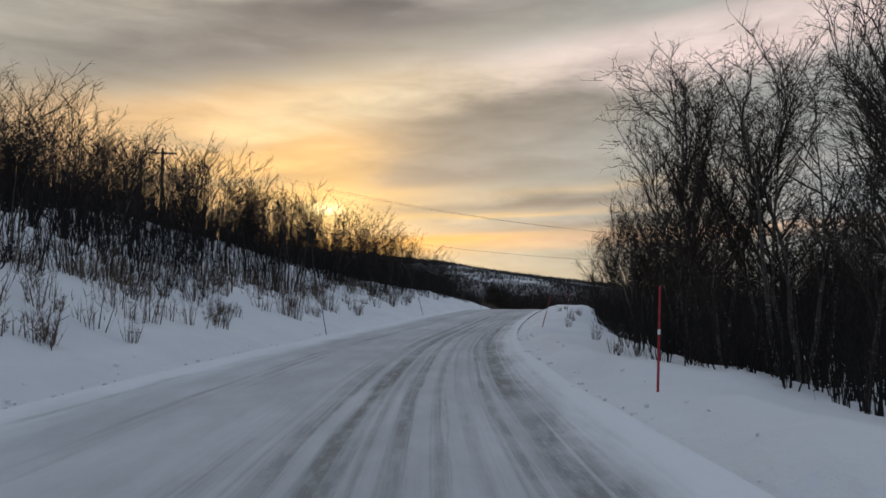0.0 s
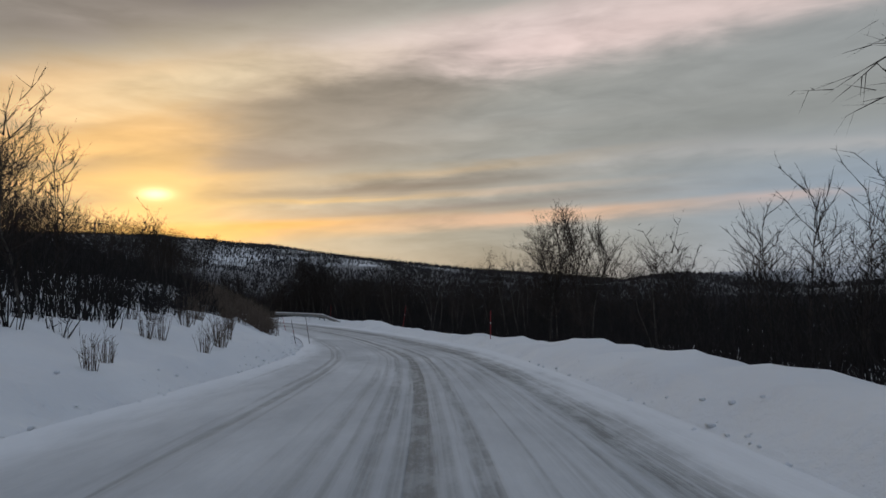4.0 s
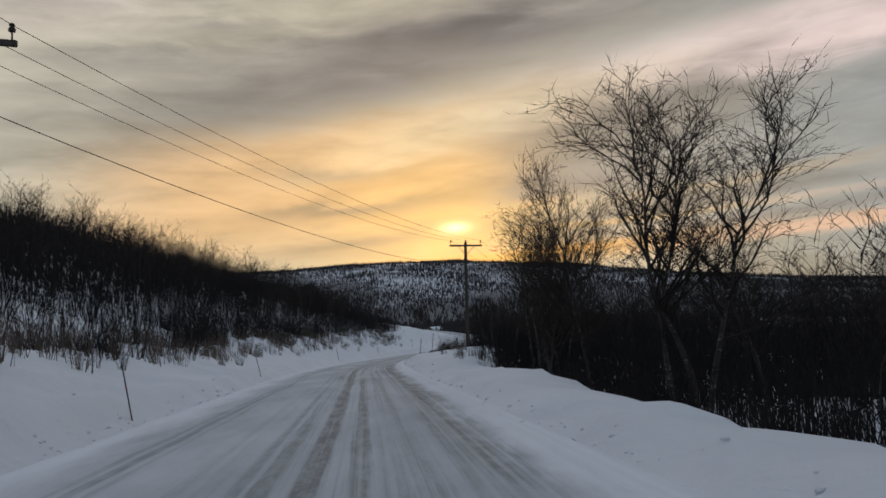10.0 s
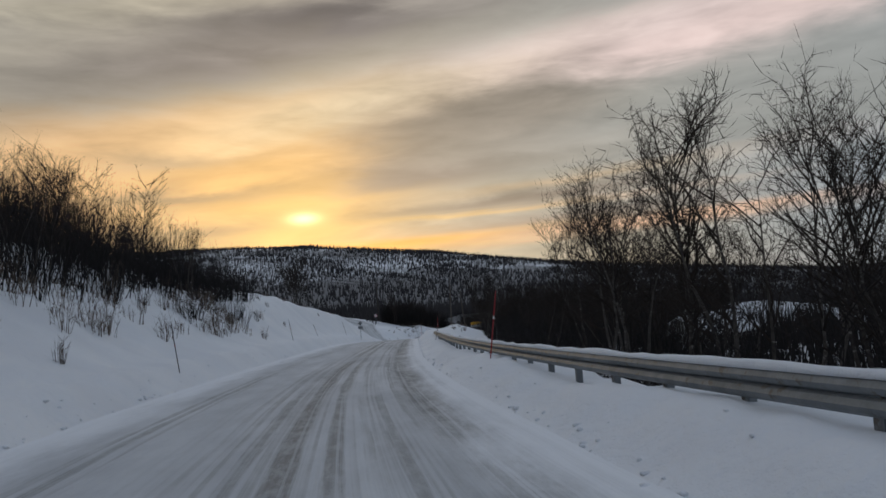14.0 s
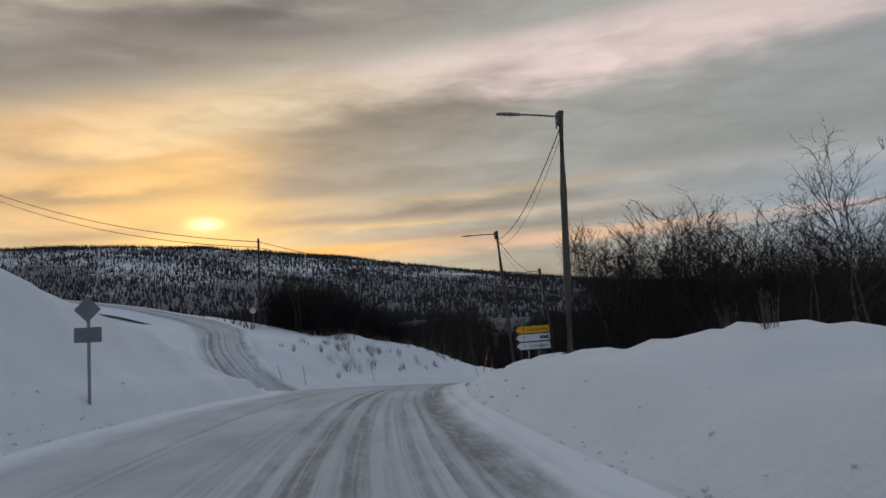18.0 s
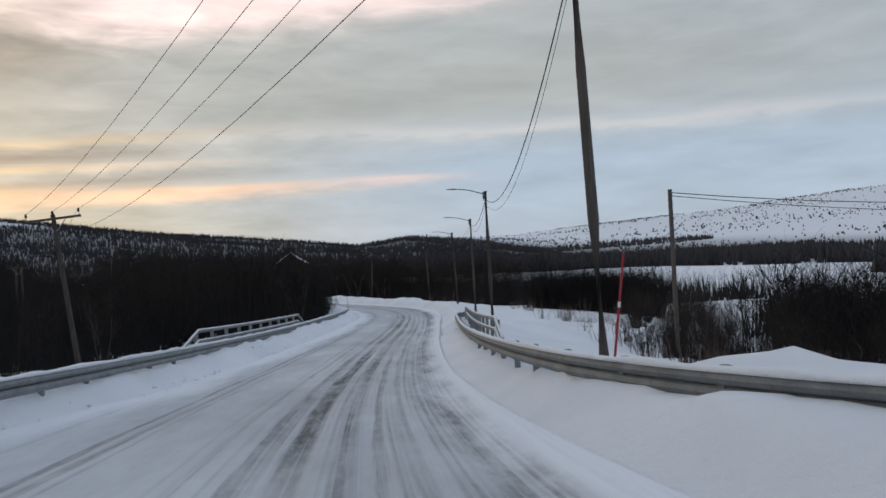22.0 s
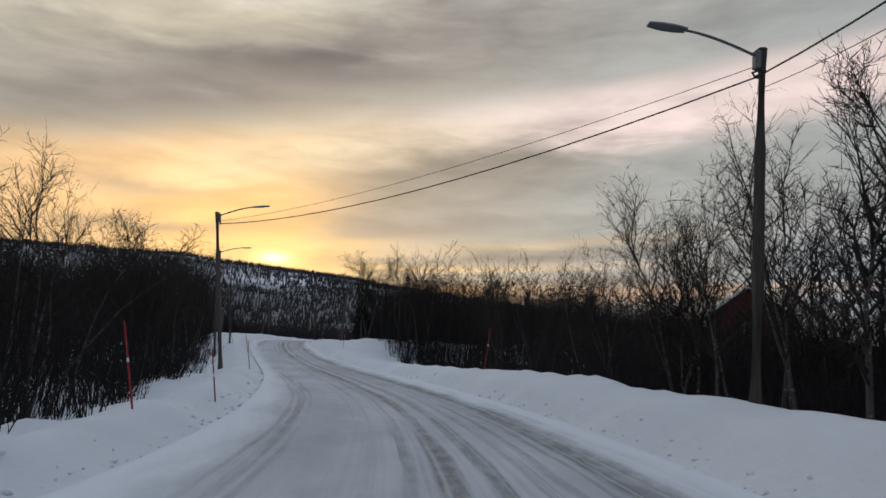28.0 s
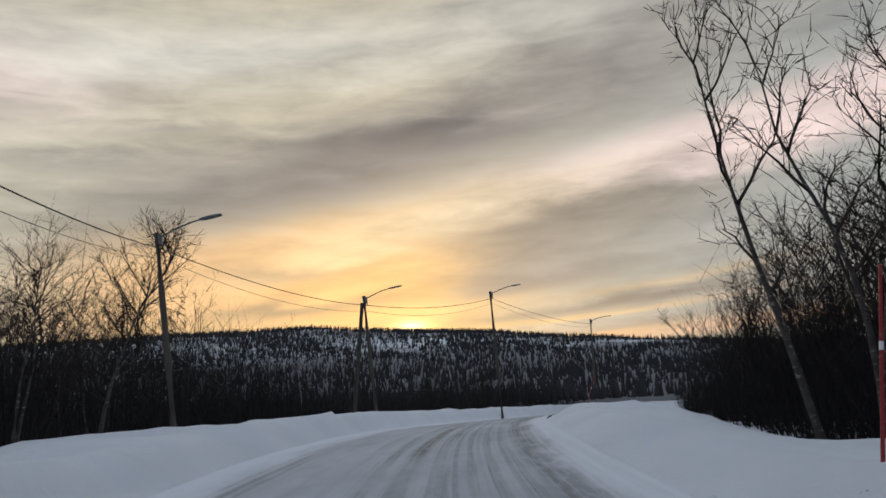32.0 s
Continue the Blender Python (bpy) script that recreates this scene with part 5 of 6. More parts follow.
pv = power_pole(506, -17.8, 7.4, 22, lean=-6.6, arm=2.8)
pv2 = power_pole(563.5, -39.5, 7.2, -25, twin=True, arm=2.6)
wires(tx[:3], pv, 1.6, 0.009)
wires(pv, pv2, 1.0, 0.009)
for k, p in enumerate(tx):
    cable("power_line", p, p + Vector((38, -52, 7 + 0.2 * k)), 1.3, 0.010, "thin dark power line")
cable("power_line", tx[3], pv[2] + Vector((0.5, 0, -1.0)), 1.8, 0.011, "thin dark power line")
base = spot(500.1, 13.3, -0.2)
sp2 = thing("service_pole", "thin bare wooden service pole below the bridge", "utility pole", at=Matrix.Translation(base))
hh = road_z(500.1) + 6.45 - base.z
bm = bmesh.new()
tube(bm, [(0, 0, 0), (0, 0, hh)], [0.12, 0.10], 10)
part("pole", bm, POLE, sp2)
stop_ = base + Vector((0, 0, hh - 0.15))
cable("service_cable", stop_, stop_ + Vector((48, -4, 0.4)), 1.0, 0.022)
cable("service_cable", stop_ - Vector((0, 0, 0.15)), stop_ + Vector((48, -6, -0.8)), 1.0, 0.018)


# snow poles
def snow_pole(s, d, red, height, lean_a, lean_b, label):
    m = stand(s, d, 0, lean_a, lean_b, 0.25)
    t = thing("snow_pole", label, "snow pole", "snow poles", at=m)
    r = 0.018 if red else 0.016
    bm = bmesh.new()
    tube(bm, [(0, 0, 0), (0, 0, height * 0.5), (0, 0, height + 0.25)], [r, r * 0.95, r * 0.8], 8)
    part("stick", bm, RED if red else DARKSTICK, t)
    bm = bmesh.new()
    z = height * 0.72
    tube(bm, [(0, 0, z), (0, 0, z + 0.07)], r * 1.06, 8)
    part("reflector_band", bm, REFLECT if red else RED, t, "small reflector band")


rng = random.Random(12)
LEFT_STICKS = ((9.5, 5.0), (32, 5.2), (56, 5.2), (84, 5.0), (125.5, 4.3), (131, 3.5), (145, 4.0), (158, 4.4), (181, 4.7), (207, 5.0), (227, 4.7), (250, 5.0), (292, 5.1), (319, 5.3), (348.6, 5.9),
               (367, 6.4), (389.5, 6.7), (421, 7.6), (426.5, 8.2), (438.5, 7.3), (465.5, 6.9), (538.5, 5.3), (560, 4.4), (589, 3.9), (607, 3.7), (601.5, 4.2), (625.5, 3.8), (645, 3.8), (658, 5.0))
RIGHT_STICKS = ((10.5, 3.1), (34, 3.4), (57, 4.7), (120.5, 4.6), (146.5, 5.1), (171, 5.0), (203, 3.9), (268, 4.4), (281.5, 3.5), (291, 3.2), (314.5, 3.5), (342, 3.4), (364.6, 4.2), (381.6, 2.5),
                (418, 3.2), (430.5, 2.75), (450.3, 3.2), (472, 3.3), (542, 5.0), (574.8, 5.6), (618, 5.0), (657, 4.0), (678.5, 3.4), (712, 3.4))
for s, d in LEFT_STICKS:
    red = 140 < s < 150 or s > 600
    snow_pole(s, -d, red, rng.uniform(1.25, 1.6), rng.gauss(0, 3), rng.gauss(-10, 3.5), "leaning dark snow pole stuck in the roadside snow" if not red else "leaning red plastic snow pole in the roadside snow")
for s, d in RIGHT_STICKS:
    red = s not in (291, 342)
    snow_pole(s, d, red, rng.uniform(1.3, 1.75), rng.gauss(0, 3), rng.gauss(10, 3.5), "leaning red plastic snow pole in the roadside snow" if red else "leaning dark snow pole stuck in the roadside snow")


# guardrails
def swept(profile, s0, s1, d, step, height=lambda s: 0.0, offset=lambda s: 0.0, line=line_at):
    """Sweep a profile (across, up) along a line at distance d, following its height."""
    bm = bmesh.new()
    rows = []
    s = s0
    n = max(2, int(round((s1 - s0) / step)) + 1)
    for s in np.linspace(s0, s1, n):
        x, y, z, h = line(s)
        dd = d + offset(s)
        rows.append([bm.verts.new((x + (dd + a) * math.cos(h), y + (dd + a) * math.sin(h), z + b + height(s))) for a, b in profile])
    k = len(profile)
    for r0, r1 in zip(rows, rows[1:]):
        for i in range(k):
            bm.faces.new((r0[i], r0[(i + 1) % k], r1[(i + 1) % k], r1[i]))
    bm.faces.new(rows[0])
    bm.faces.new(rows[-1])
    return bm


def guardrail(s0, s1, d, top=0.75, lift=lambda s: 0.0, offset=lambda s: 0.0, cap=True, line=line_at):
    """A W-beam on posts with snow along its top."""
    sg = -1 if d > 0 else 1     # the side that faces the road
    t = thing("guardrail", "galvanised W-beam guardrail with snow along its top", "guardrail", "guardrails")
    w = [(0.0, 0.0), (0.05, -0.03), (0.08, -0.08), (0.05, -0.13), (0.0, -0.155), (0.05, -0.18), (0.08, -0.23), (0.05, -0.28), (0.0, -0.31)]
    prof = [(sg * a, top + b) for a, b in w] + [(sg * (a - 0.008) - sg * 0.004, top + b) for a, b in reversed(w)]
    part("beam", swept(prof, s0, s1, d, 2.0, lift, offset, line), STEEL, t)
    if cap:
        r = random.Random(int(s0))
        bumps = [r.uniform(0.5, 1.3) for _ in range(400)]
        bm = bmesh.new()
        rows = []
        for i, s in enumerate(np.arange(s0 + 0.1, s1 - 0.1, 0.5)):
            x, y, z, h = line(s)
            k = bumps[i % 400]
            dd = d + offset(s)
            pr = [(-0.06, -0.02), (-0.05 * k, 0.035 * k), (0.0, 0.058 * k), (0.05 * k, 0.035 * k), (0.06, -0.02)]
            rows.append([bm.verts.new((x + (dd + a) * math.cos(h), y + (dd + a) * math.sin(h), z + top + b + lift(s))) for a, b in pr])
        for r0, r1 in zip(rows, rows[1:]):
            for i in range(5):
                bm.faces.new((r0[i], r0[(i + 1) % 5], r1[(i + 1) % 5], r1[i]))
        bm.faces.new(rows[0])
        bm.faces.new(rows[-1])
        part("snow_cap", bm, SNOW, t, "ridge of snow", smooth=True)
    me = None
    for s in np.arange(s0 + 0.5, s1, 2.0):
        x, y, z, h = line(s)
        dd = d + offset(s) - sg * 0.07
        if me is None:
            bm = bmesh.new()
            box(bm, 0, 0, -0.45, 0.10, 0.14, 1.35, 0.012)
            box(bm, sg * 0.05, 0, 0.02, 0.06, 0.2, 0.22, 0.01)
            bmesh.ops.recalc_face_normals(bm, faces=bm.faces)
            me = bpy.data.meshes.new("post")
            bm.to_mesh(me)
            bm.free()
        ob = link_mesh("post", me, STEEL, t)
        ob.matrix_world = pose(x + dd * math.cos(h), y + dd * math.sin(h), z + top - 0.18 + lift(s), 0, 0, math.degrees(h))


def cross_line(s):
    """The short rail along the driveway at the bridge: metres from its start."""
    (xa, ya), (xb, yb) = beside(467.2, 4.4), beside(471.0, 13.8)
    n = math.hypot(xb - xa, yb - ya)
    return xa + (xb - xa) * s / n, ya + (yb - ya) * s / n, road_z(468) + 0.02 * s, math.atan2(xa - xb, yb - ya)


guardrail(163.5, 192, 4.0, 1.02, lift=lambda s: -0.6 * max(0.0, 1 - (s - 163.5) / 7.0))
guardrail(281, 364.2, 3.9, 0.70, lift=lambda s: -0.5 * max(0.0, 1 - (s - 281) / 16.0) - 0.3 * max(0.0, 1 - (364.2 - s) / 5.0), offset=lambda s: 0.5 * max(0.0, 1 - (s - 281) / 8.0))
guardrail(470, 541, -5.5, 0.76, lift=lambda s: -0.3 * max(0.0, 1 - (541 - s) / 6.0))
guardrail(467, 512, 2.95, 0.77, lift=lambda s: -0.12 * max(0.0, 1 - (s - 467) / 8.0), offset=lambda s: 1.3 * max(0.0, 1 - (s - 467) / 9.0) ** 2 + 1.2 * max(0.0, 1 - (512 - s) / 4.0) ** 2)
guardrail(0, 10.0, -0.001, 0.66, line=cross_line)


def bridge_railing(s0, s1, d):
    t = thing("bridge_railing", "galvanised two-pipe bridge railing on square posts with snow", "railing", "bridge railings")

    def lift(s):
        return -0.55 * max(0.0, 1 - (s - s0) / 2.0) - 0.55 * max(0.0, 1 - (s1 - s) / 2.0)
    circ = [(0.055 * math.cos(k * math.pi / 4), 0.055 * math.sin(k * math.pi / 4)) for k in range(8)]
    for z in (1.15, 0.80):
        part("pipe", swept([(a, b + z) for a, b in circ], s0, s1, d, 1.0, lift), STEEL, t)
        cap = [(-0.035, 0.04), (-0.028, 0.066), (0, 0.078), (0.028, 0.066), (0.035, 0.04)]
        part("snow_cap", swept([(a, b + z) for a, b in cap], s0, s1, d, 1.0, lift), SNOW, t, "thin ridge of snow")
    me = None
    for s in np.arange(s0 + 2, s1 - 1, 2.0):
        x, y, z, h = line_at(s)
        if me is None:
            bm = bmesh.new()
            box(bm, 0.0, 0, 0.45, 0.10, 0.18, 1.5, 0.012)
            bmesh.ops.recalc_face_normals(bm, faces=bm.faces)
            me = bpy.data.meshes.new("post")
            bm.to_mesh(me)
            bm.free()
        ob = link_mesh("post", me, STEEL, t)
        dd = d + (0.09 if d > 0 else -0.09)
        ob.matrix_world = pose(x + dd * math.cos(h), y + dd * math.sin(h), z - 0.1, 0, 0, math.degrees(h))


bridge_railing(484, 510, 3.55)
bridge_railing(487, 510, -6.1)
# the bridge deck's edge beams below the rails
CONCRETE = grained("weathered_concrete", (0.20, 0.20, 0.19), (0.34, 0.33, 0.32), 2.0, 0.85, relief=0.4)
for d, a, b in ((3.75, 482, 512), (-6.3, 485, 524)):
    sg = 1 if d > 0 else -1
    part_ob = part("bridge_edge", swept([(-0.25, -0.7), (0.25, -0.7), (0.25, 0.18), (-0.25, 0.18)], a, b, d, 2.0), CONCRETE)
    tagged(part_ob, "concrete edge beam of the road bridge", "bridge", kind="structure")

base = spot(677.5, 5.6, -0.2)
sp3 = thing("service_pole", "plain dark wooden service pole beside the spruce", "utility pole", at=stand(677.5, 5.6, 0, 0, 4.7, 0.2))
hh = road_z(677.5) + 6.65 - base.z
bm = bmesh.new()
tube(bm, [(0, 0, 0), (0, 0, hh)], [0.13, 0.10], 10)
part("pole", bm, POLE, sp3)
sp3_top = sp3.matrix_world @ Vector((0, 0, hh - 0.2))
cable("service_cable", left_tops[3], sp3_top, 0.25, 0.014)
cable("service_cable", sp3_top, sp3_top + Vector((30, 6, -0.8)), 0.8, 0.012)


# ---------------------------------------------------------------- trees that stand out
rng = random.Random(31)
# where each stands and the height of its top over the road
STANDING = []
STANDING += [
    (13, 7, 5.8), (15.5, 9, 7), (18, 8, 7.2), (20.5, 9, 8.0), (22.6, 7.5, 8.5), (26.5, 8, 8), (28.5, 10.5, 8), (32, 9, 7.4),
    (35, 9.5, 7), (37, 9, 5.2), (42.3, 9, 6.2), (45.4, 9, 6.8), (57.6, 9, 3.7), (61.1, 9.5, 4.3), (62.7, 8.3, 7.9), (68.1, 9, 5.1),
    (73, 9, 6.4), (83.9, 9, 7.4), (92.4, 9, 8.9), (119.9, 9, 6.4), (124.8, 11, 5.9), (127.5, 9.5, 6.7), (136.2, 11, 5.1), (139.1, 11, 5.5),
    (141.2, 10, 4.9), (144.7, 11, 4.6), (147.7, 10, 4.4), (153.4, 10, 5.3), (159, 10, 6.3), (161.2, 9, 4.7), (163.3, 9, 3.1), (166.5, 10, 3.8)]
STANDING += [
    (170.7, 9, 4.8), (175.4, 9, 4.8), (177.6, 9, 5.4), (182.5, 9.5, 6.1), (185.9, 9.5, 6.6), (190.7, 9.5, 8.2), (192.4, 9, 8.3), (194.7, 9.5, 8.5),
    (199.2, 9, 7.0), (201.8, 9, 5.7), (204.5, 10, 5.4), (207.3, 9, 5.9), (212, 9, 5.3), (214.8, 9, 5.2), (228.3, 7.5, 7.5), (230.8, 14, 3.3),
    (231.3, 11, 3.8), (238.7, 8.2, 8), (241.4, 7, 5.8), (244.1, 7.5, 6.1), (247.9, 9, 7.7), (249.6, 9, 5), (252, 9, 7.8), (255.9, 8.5, 6.7),
    (263.7, 8.5, 4.2), (266.6, 8.5, 3.7), (268.8, 9, 3.9), (300.5, 9.5, 4.8), (306.3, 9, 5.3), (308.1, 10, 5.5), (310.1, 9.5, 5.7), (311.9, 9.5, 5.9)]
STANDING += [
    (316.5, 9.5, 6.8), (322.7, 10, 6.5), (329.8, 11, 7.3), (337.8, 12, 7.8), (371.7, 10, 3.8), (373.9, 9.5, 4.8), (379.2, 10, 6.7), (392.2, 9.5, 4.7),
    (395.1, 10, 4), (406.6, 13, 4.2), (410.3, 13, 5.6), (412.9, 9, 6.4), (415, 9.5, 5.9), (417.4, 9.5, 6.4), (418.4, 13, 8), (420.6, 10, 7.4),
    (424.9, 10, 8.1), (428.6, 10, 8.9), (434.2, 9, 6), (437.4, 10, 5.3), (442.5, 11, 5.6), (449.2, 13, 7.4), (582.3, 10, 5.7), (585.3, 10, 5.7),
    (587, 9.5, 6.2), (590.6, 9, 7.5), (594.2, 9.5, 8.2), (598, 10, 8.1), (601.8, 8.5, 7.8), (604.1, 8.5, 7.1), (608, 9, 5.8), (611, 9.5, 6.4)]
STANDING += [
    (618.9, 11, 5.8), (621.2, 11, 5.6), (627.5, 11, 4.8), (631.1, 12, 4.6), (633, 12, 5.2), (637.5, 12, 5.7), (639.9, 12, 6.4), (650.3, 12, 5.4),
    (652.7, 10, 7.2), (657.3, 10, 8.8), (661.2, 10, 9.5), (668.3, 10, 5.6), (670.8, 7.5, 9.8), (686.3, 7, 8.6), (703.8, 9, 5.2), (24.9, -14, 7.1),
    (31.6, -14, 8.3), (40.7, -15, 8.7), (42.5, -11, 6.9), (44.8, -11, 7.8), (45.9, -14, 8.3), (49.2, -12, 7.3), (52.8, -12, 7.8), (57.8, -12, 6.9),
    (63.1, -11, 6.1), (68.3, -11, 6.3), (70.7, -11, 7.5), (77.6, -11, 6.4), (84.3, -11, 5.4), (125.3, -9.5, 5.3), (133.9, -10.5, 6.6), (154.2, -11, 7.6)]
STANDING += [
    (158.9, -12, 7.6), (170.2, -12, 9.5), (173.3, -11, 8.6), (175.2, -10.5, 9.4), (177.5, -10, 9.3), (182.8, -10, 10.5), (186.7, -9.5, 10.5), (190.7, -9.5, 11.2),
    (195.3, -9.5, 11.6), (198.4, -9, 10.9), (204.7, -9, 9.6), (287.8, -11, 9), (297.9, -12, 9.8), (300, -11, 9.2), (302.1, -11, 9.5), (305.5, -11, 10.1),
    (311.4, -11, 9.4), (323.9, -12, 8.4), (325.8, -12, 8.7), (383.1, -11, 10.8), (386.8, -12, 10.3), (391.1, -12.5, 10.1), (393.8, -13, 9.2), (401.6, -14, 8.7),
    (443.8, -16, 11), (449.9, -16, 9.7), (453.8, -17, 10.5), (459, -18, 10), (467.8, -13.5, 8.8), (472.6, -15, 8.6), (476, -16, 8.7), (478.4, -16, 9.2)]
STANDING += [
    (482, -17, 9.6), (492.1, -19, 10.3), (525.4, -9, 4.3), (531.9, -9, 5.7), (537.9, -9, 6.5), (549.6, -9, 7.6), (588.9, -8.5, 5), (594.2, -9, 6.8),
    (607.9, -9, 6.2), (610.1, -9, 5.6), (611.9, -9, 6.4), (615.2, -9, 5.6), (628.2, -9, 4.7), (630.1, -9, 5.8), (635.2, -9.5, 6.3), (638.6, -9.5, 6.8),
    (645.8, -7.5, 6.8), (651.5, -9, 7.2), (656.6, -9, 8.5), (663.3, -9.5, 7.8), (668.6, -9, 5.6), (670.5, -9, 6), (673.2, -9.5, 6), (681.3, -11, 6.1),
    (685.3, -11, 7), (689.5, -10, 6.1), (695.1, -11, 7.6)]
# the ones with a full oval crown: (s, form, width)
SHAPES = {199.2: (3, 0.8), 127.5: (8, 1.15), 119.9: (3, 0.7), 255.9: (3, 0.8), 124.8: (3, 0.8), 238.7: (3, 0.8), 228.3: (8, 1.2), 62.7: (6, 0.75), 670.8: (8, 1.0), 686.3: (5, 1.0), 691.4: (2, 1.0), 190.7: (8, 1.0), 22.6: (8, 1.0), 195.3: (6, 1.1), 241.4: (0, 1.0), 657.3: (7, 1.2), 661.2: (7, 1.2), 656.6: (4, 1.3), 651.5: (6, 1.2)}
for s, d, top in STANDING:
    z = float(ground_z(s, d))
    kind, width = SHAPES.get(s, (rng.choice((0, 1, 2, 3, 4, 5, 7, 7, 8)), 1.0))
    birch(s, d, (road_z(s) + top - z) * 1.07, rng, "tall bare birch standing clear of the roadside wood", "roadside birches", kind, 1.5, width)


def spruce(s, d, height):
    t = thing("spruce_tree", "dark green spruce with snow-dusted drooping boughs", "tree", at=stand(s, d, 40, 0, 0, 0.1))
    bm = bmesh.new()
    tube(bm, [(0, 0, -0.2), (0, 0, height * 0.5), (0, 0, height)], [0.12, 0.07, 0.015], 8)
    part("trunk", bm, BARK, t)
    r = np.random.default_rng(4)
    B, T, R = [], [], []
    for k in range(46):
        f = (k + r.random()) / 46
        z = 0.25 + f * (height - 0.35)
        reach = (1 - f) ** 0.85 * height * 0.36 + 0.12
        for j in range(12):
            a = r.uniform(0, 6.283)
            ln = reach * r.uniform(0.6, 1.1)
            tip = np.array([math.cos(a) * ln, math.sin(a) * ln, z - ln * r.uniform(0.15, 0.5)])
            B.append((0, 0, z)), T.append(tip), R.append(0.03)
            for q in range(7):
                g = r.uniform(0.25, 1.0)
                p = np.array([0, 0, z]) + (tip - np.array([0, 0, z])) * g
                w = np.array([math.cos(a + r.choice([-0.9, 0.9])), math.sin(a + r.choice([-0.9, 0.9])), r.uniform(-0.7, 0.1)])
                B.append(p), T.append(p + w * r.uniform(0.12, 0.30)), R.append(0.035)
    v, f = spikes(np.array(B), np.array(T), np.array(R))
    link_mesh("crown", raw_mesh("crown", v, f), NEEDLE, t)


spruce(674.5, 7.6, 5.2)


def shrub(s, d, height, seed, label):
    """A small leafless shrub on the snow: a spray of fine stems."""
    r = np.random.default_rng(seed)
    n = int(10 + height * 12 * (2.4 if height > 2 else 1))
    a = r.uniform(0, 6.283, n)
    out = r.uniform(0.05, 0.5, n) * height
    h = height * r.uniform(0.5, 1.0, n)
    b = np.stack([np.cos(a) * 0.1, np.sin(a) * 0.1, np.full(n, -0.12)], -1) * np.array([1, 1, 1])
    t = np.stack([np.cos(a) * out, np.sin(a) * out, h], -1)
    B, T, R = [b], [t], [np.full(n, 0.010)]
    for k in range(3):
        f = r.uniform(0.3, 0.9, n)[:, None]
        p = b + (t - b) * f
        w = np.stack([r.normal(0, 0.4, n), r.normal(0, 0.4, n), r.uniform(0.3, 1.0, n)], -1)
        B.append(p), T.append(p + w * (h * r.uniform(0.2, 0.4, n))[:, None]), R.append(np.full(n, 0.0065))
    v, f = spikes(np.concatenate(B), np.concatenate(T), np.concatenate(R))
    ob = link_mesh("shrub", raw_mesh("shrub", v, f), TWIG if height > 2 else SHRUB)
    ob.matrix_world = stand(s, d, 0)
    return tagged(ob, label, "shrub", "bank shrubs")


rng = random.Random(8)
SHRUB_LABEL = "low leafless brown shrub poking through bank snow"
bank = []
# (side, s0, s1, d0, d1, how many, low, high)
for side, s0, s1, d0, d1, n, lo, hi in ((-1, 4, 62, 6.5, 12, 20, 0.5, 1.3), (-1, 95, 140, 5.6, 9, 20, 0.6, 1.5), (-1, 150, 215, 6.5, 11.5, 16, 0.3, 0.7), (-1, 225, 300, 6.5, 11.5, 34, 0.5, 1.2),
                                        (-1, 295, 345, 7, 12, 26, 0.5, 1.2), (-1, 345, 390, 8, 13, 16, 0.3, 0.8), (-1, 432, 470, 8, 12, 26, 0.4, 1.0), (1, 14, 60, 4.2, 5.6, 12, 0.3, 0.7),
                                        (1, 232, 275, 4.6, 6.5, 18, 0.4, 0.9), (1, 372, 402, 5.5, 9, 12, 0.3, 0.7), (1, 414, 447, 5.5, 9, 18, 0.4, 1.0), (1, 474, 545, 10, 34, 36, 0.8, 1.9), (1, 488, 526, 14, 24, 36, 2.6, 3.9),
                                        (1, 545, 560, 6, 12, 8, 0.6, 1.2)):
    for i in range(n):
        bank.append((rng.uniform(s0, s1), side * rng.uniform(d0, d1), rng.uniform(lo, hi)))
for i, (s, d, h) in enumerate(bank[:298]):
    shrub(s, d, h, 3000 + i, SHRUB_LABEL)


# ---------------------------------------------------------------- signs
def lettering(text, size, mat, parent, at, name="lettering", label="", align="CENTER"):
    cu = bpy.data.curves.new("letters", "FONT")
    cu.body, cu.size, cu.align_x, cu.align_y, cu.extrude, cu.resolution_u = text, size, align, "CENTER", 0.002, 3
    ob = bpy.data.objects.new("letters", cu)
    scene.collection.objects.link(ob)
    me = bpy.data.meshes.new_from_object(ob.evaluated_get(bpy.context.evaluated_depsgraph_get()))
    bpy.data.objects.remove(ob)
    me.materials.clear()
    t = link_mesh(name, me, mat, parent, label)
    t.matrix_local = at @ pose(0, 0, 0, 90, 0, 0)
    return t


def plate(parent, x, y, z, w, h, mat, name="plate", label="", depth=0.02, bevel=0.008):
    bm = bmesh.new()
    box(bm, x, y, z, w, depth, h, bevel)
    return part(name, bm, mat, parent, label)


def bars(parent, x, z, widths, h, mat, y=-0.018):
    """Plain bars in place of a firm's name."""
    cx = x
    for w in widths:
        bm = bmesh.new()
        box(bm, cx + w / 2, y, z, w, 0.006, h)
        part("bar", bm, mat, parent, "plain black bar")
        cx += w + 0.03


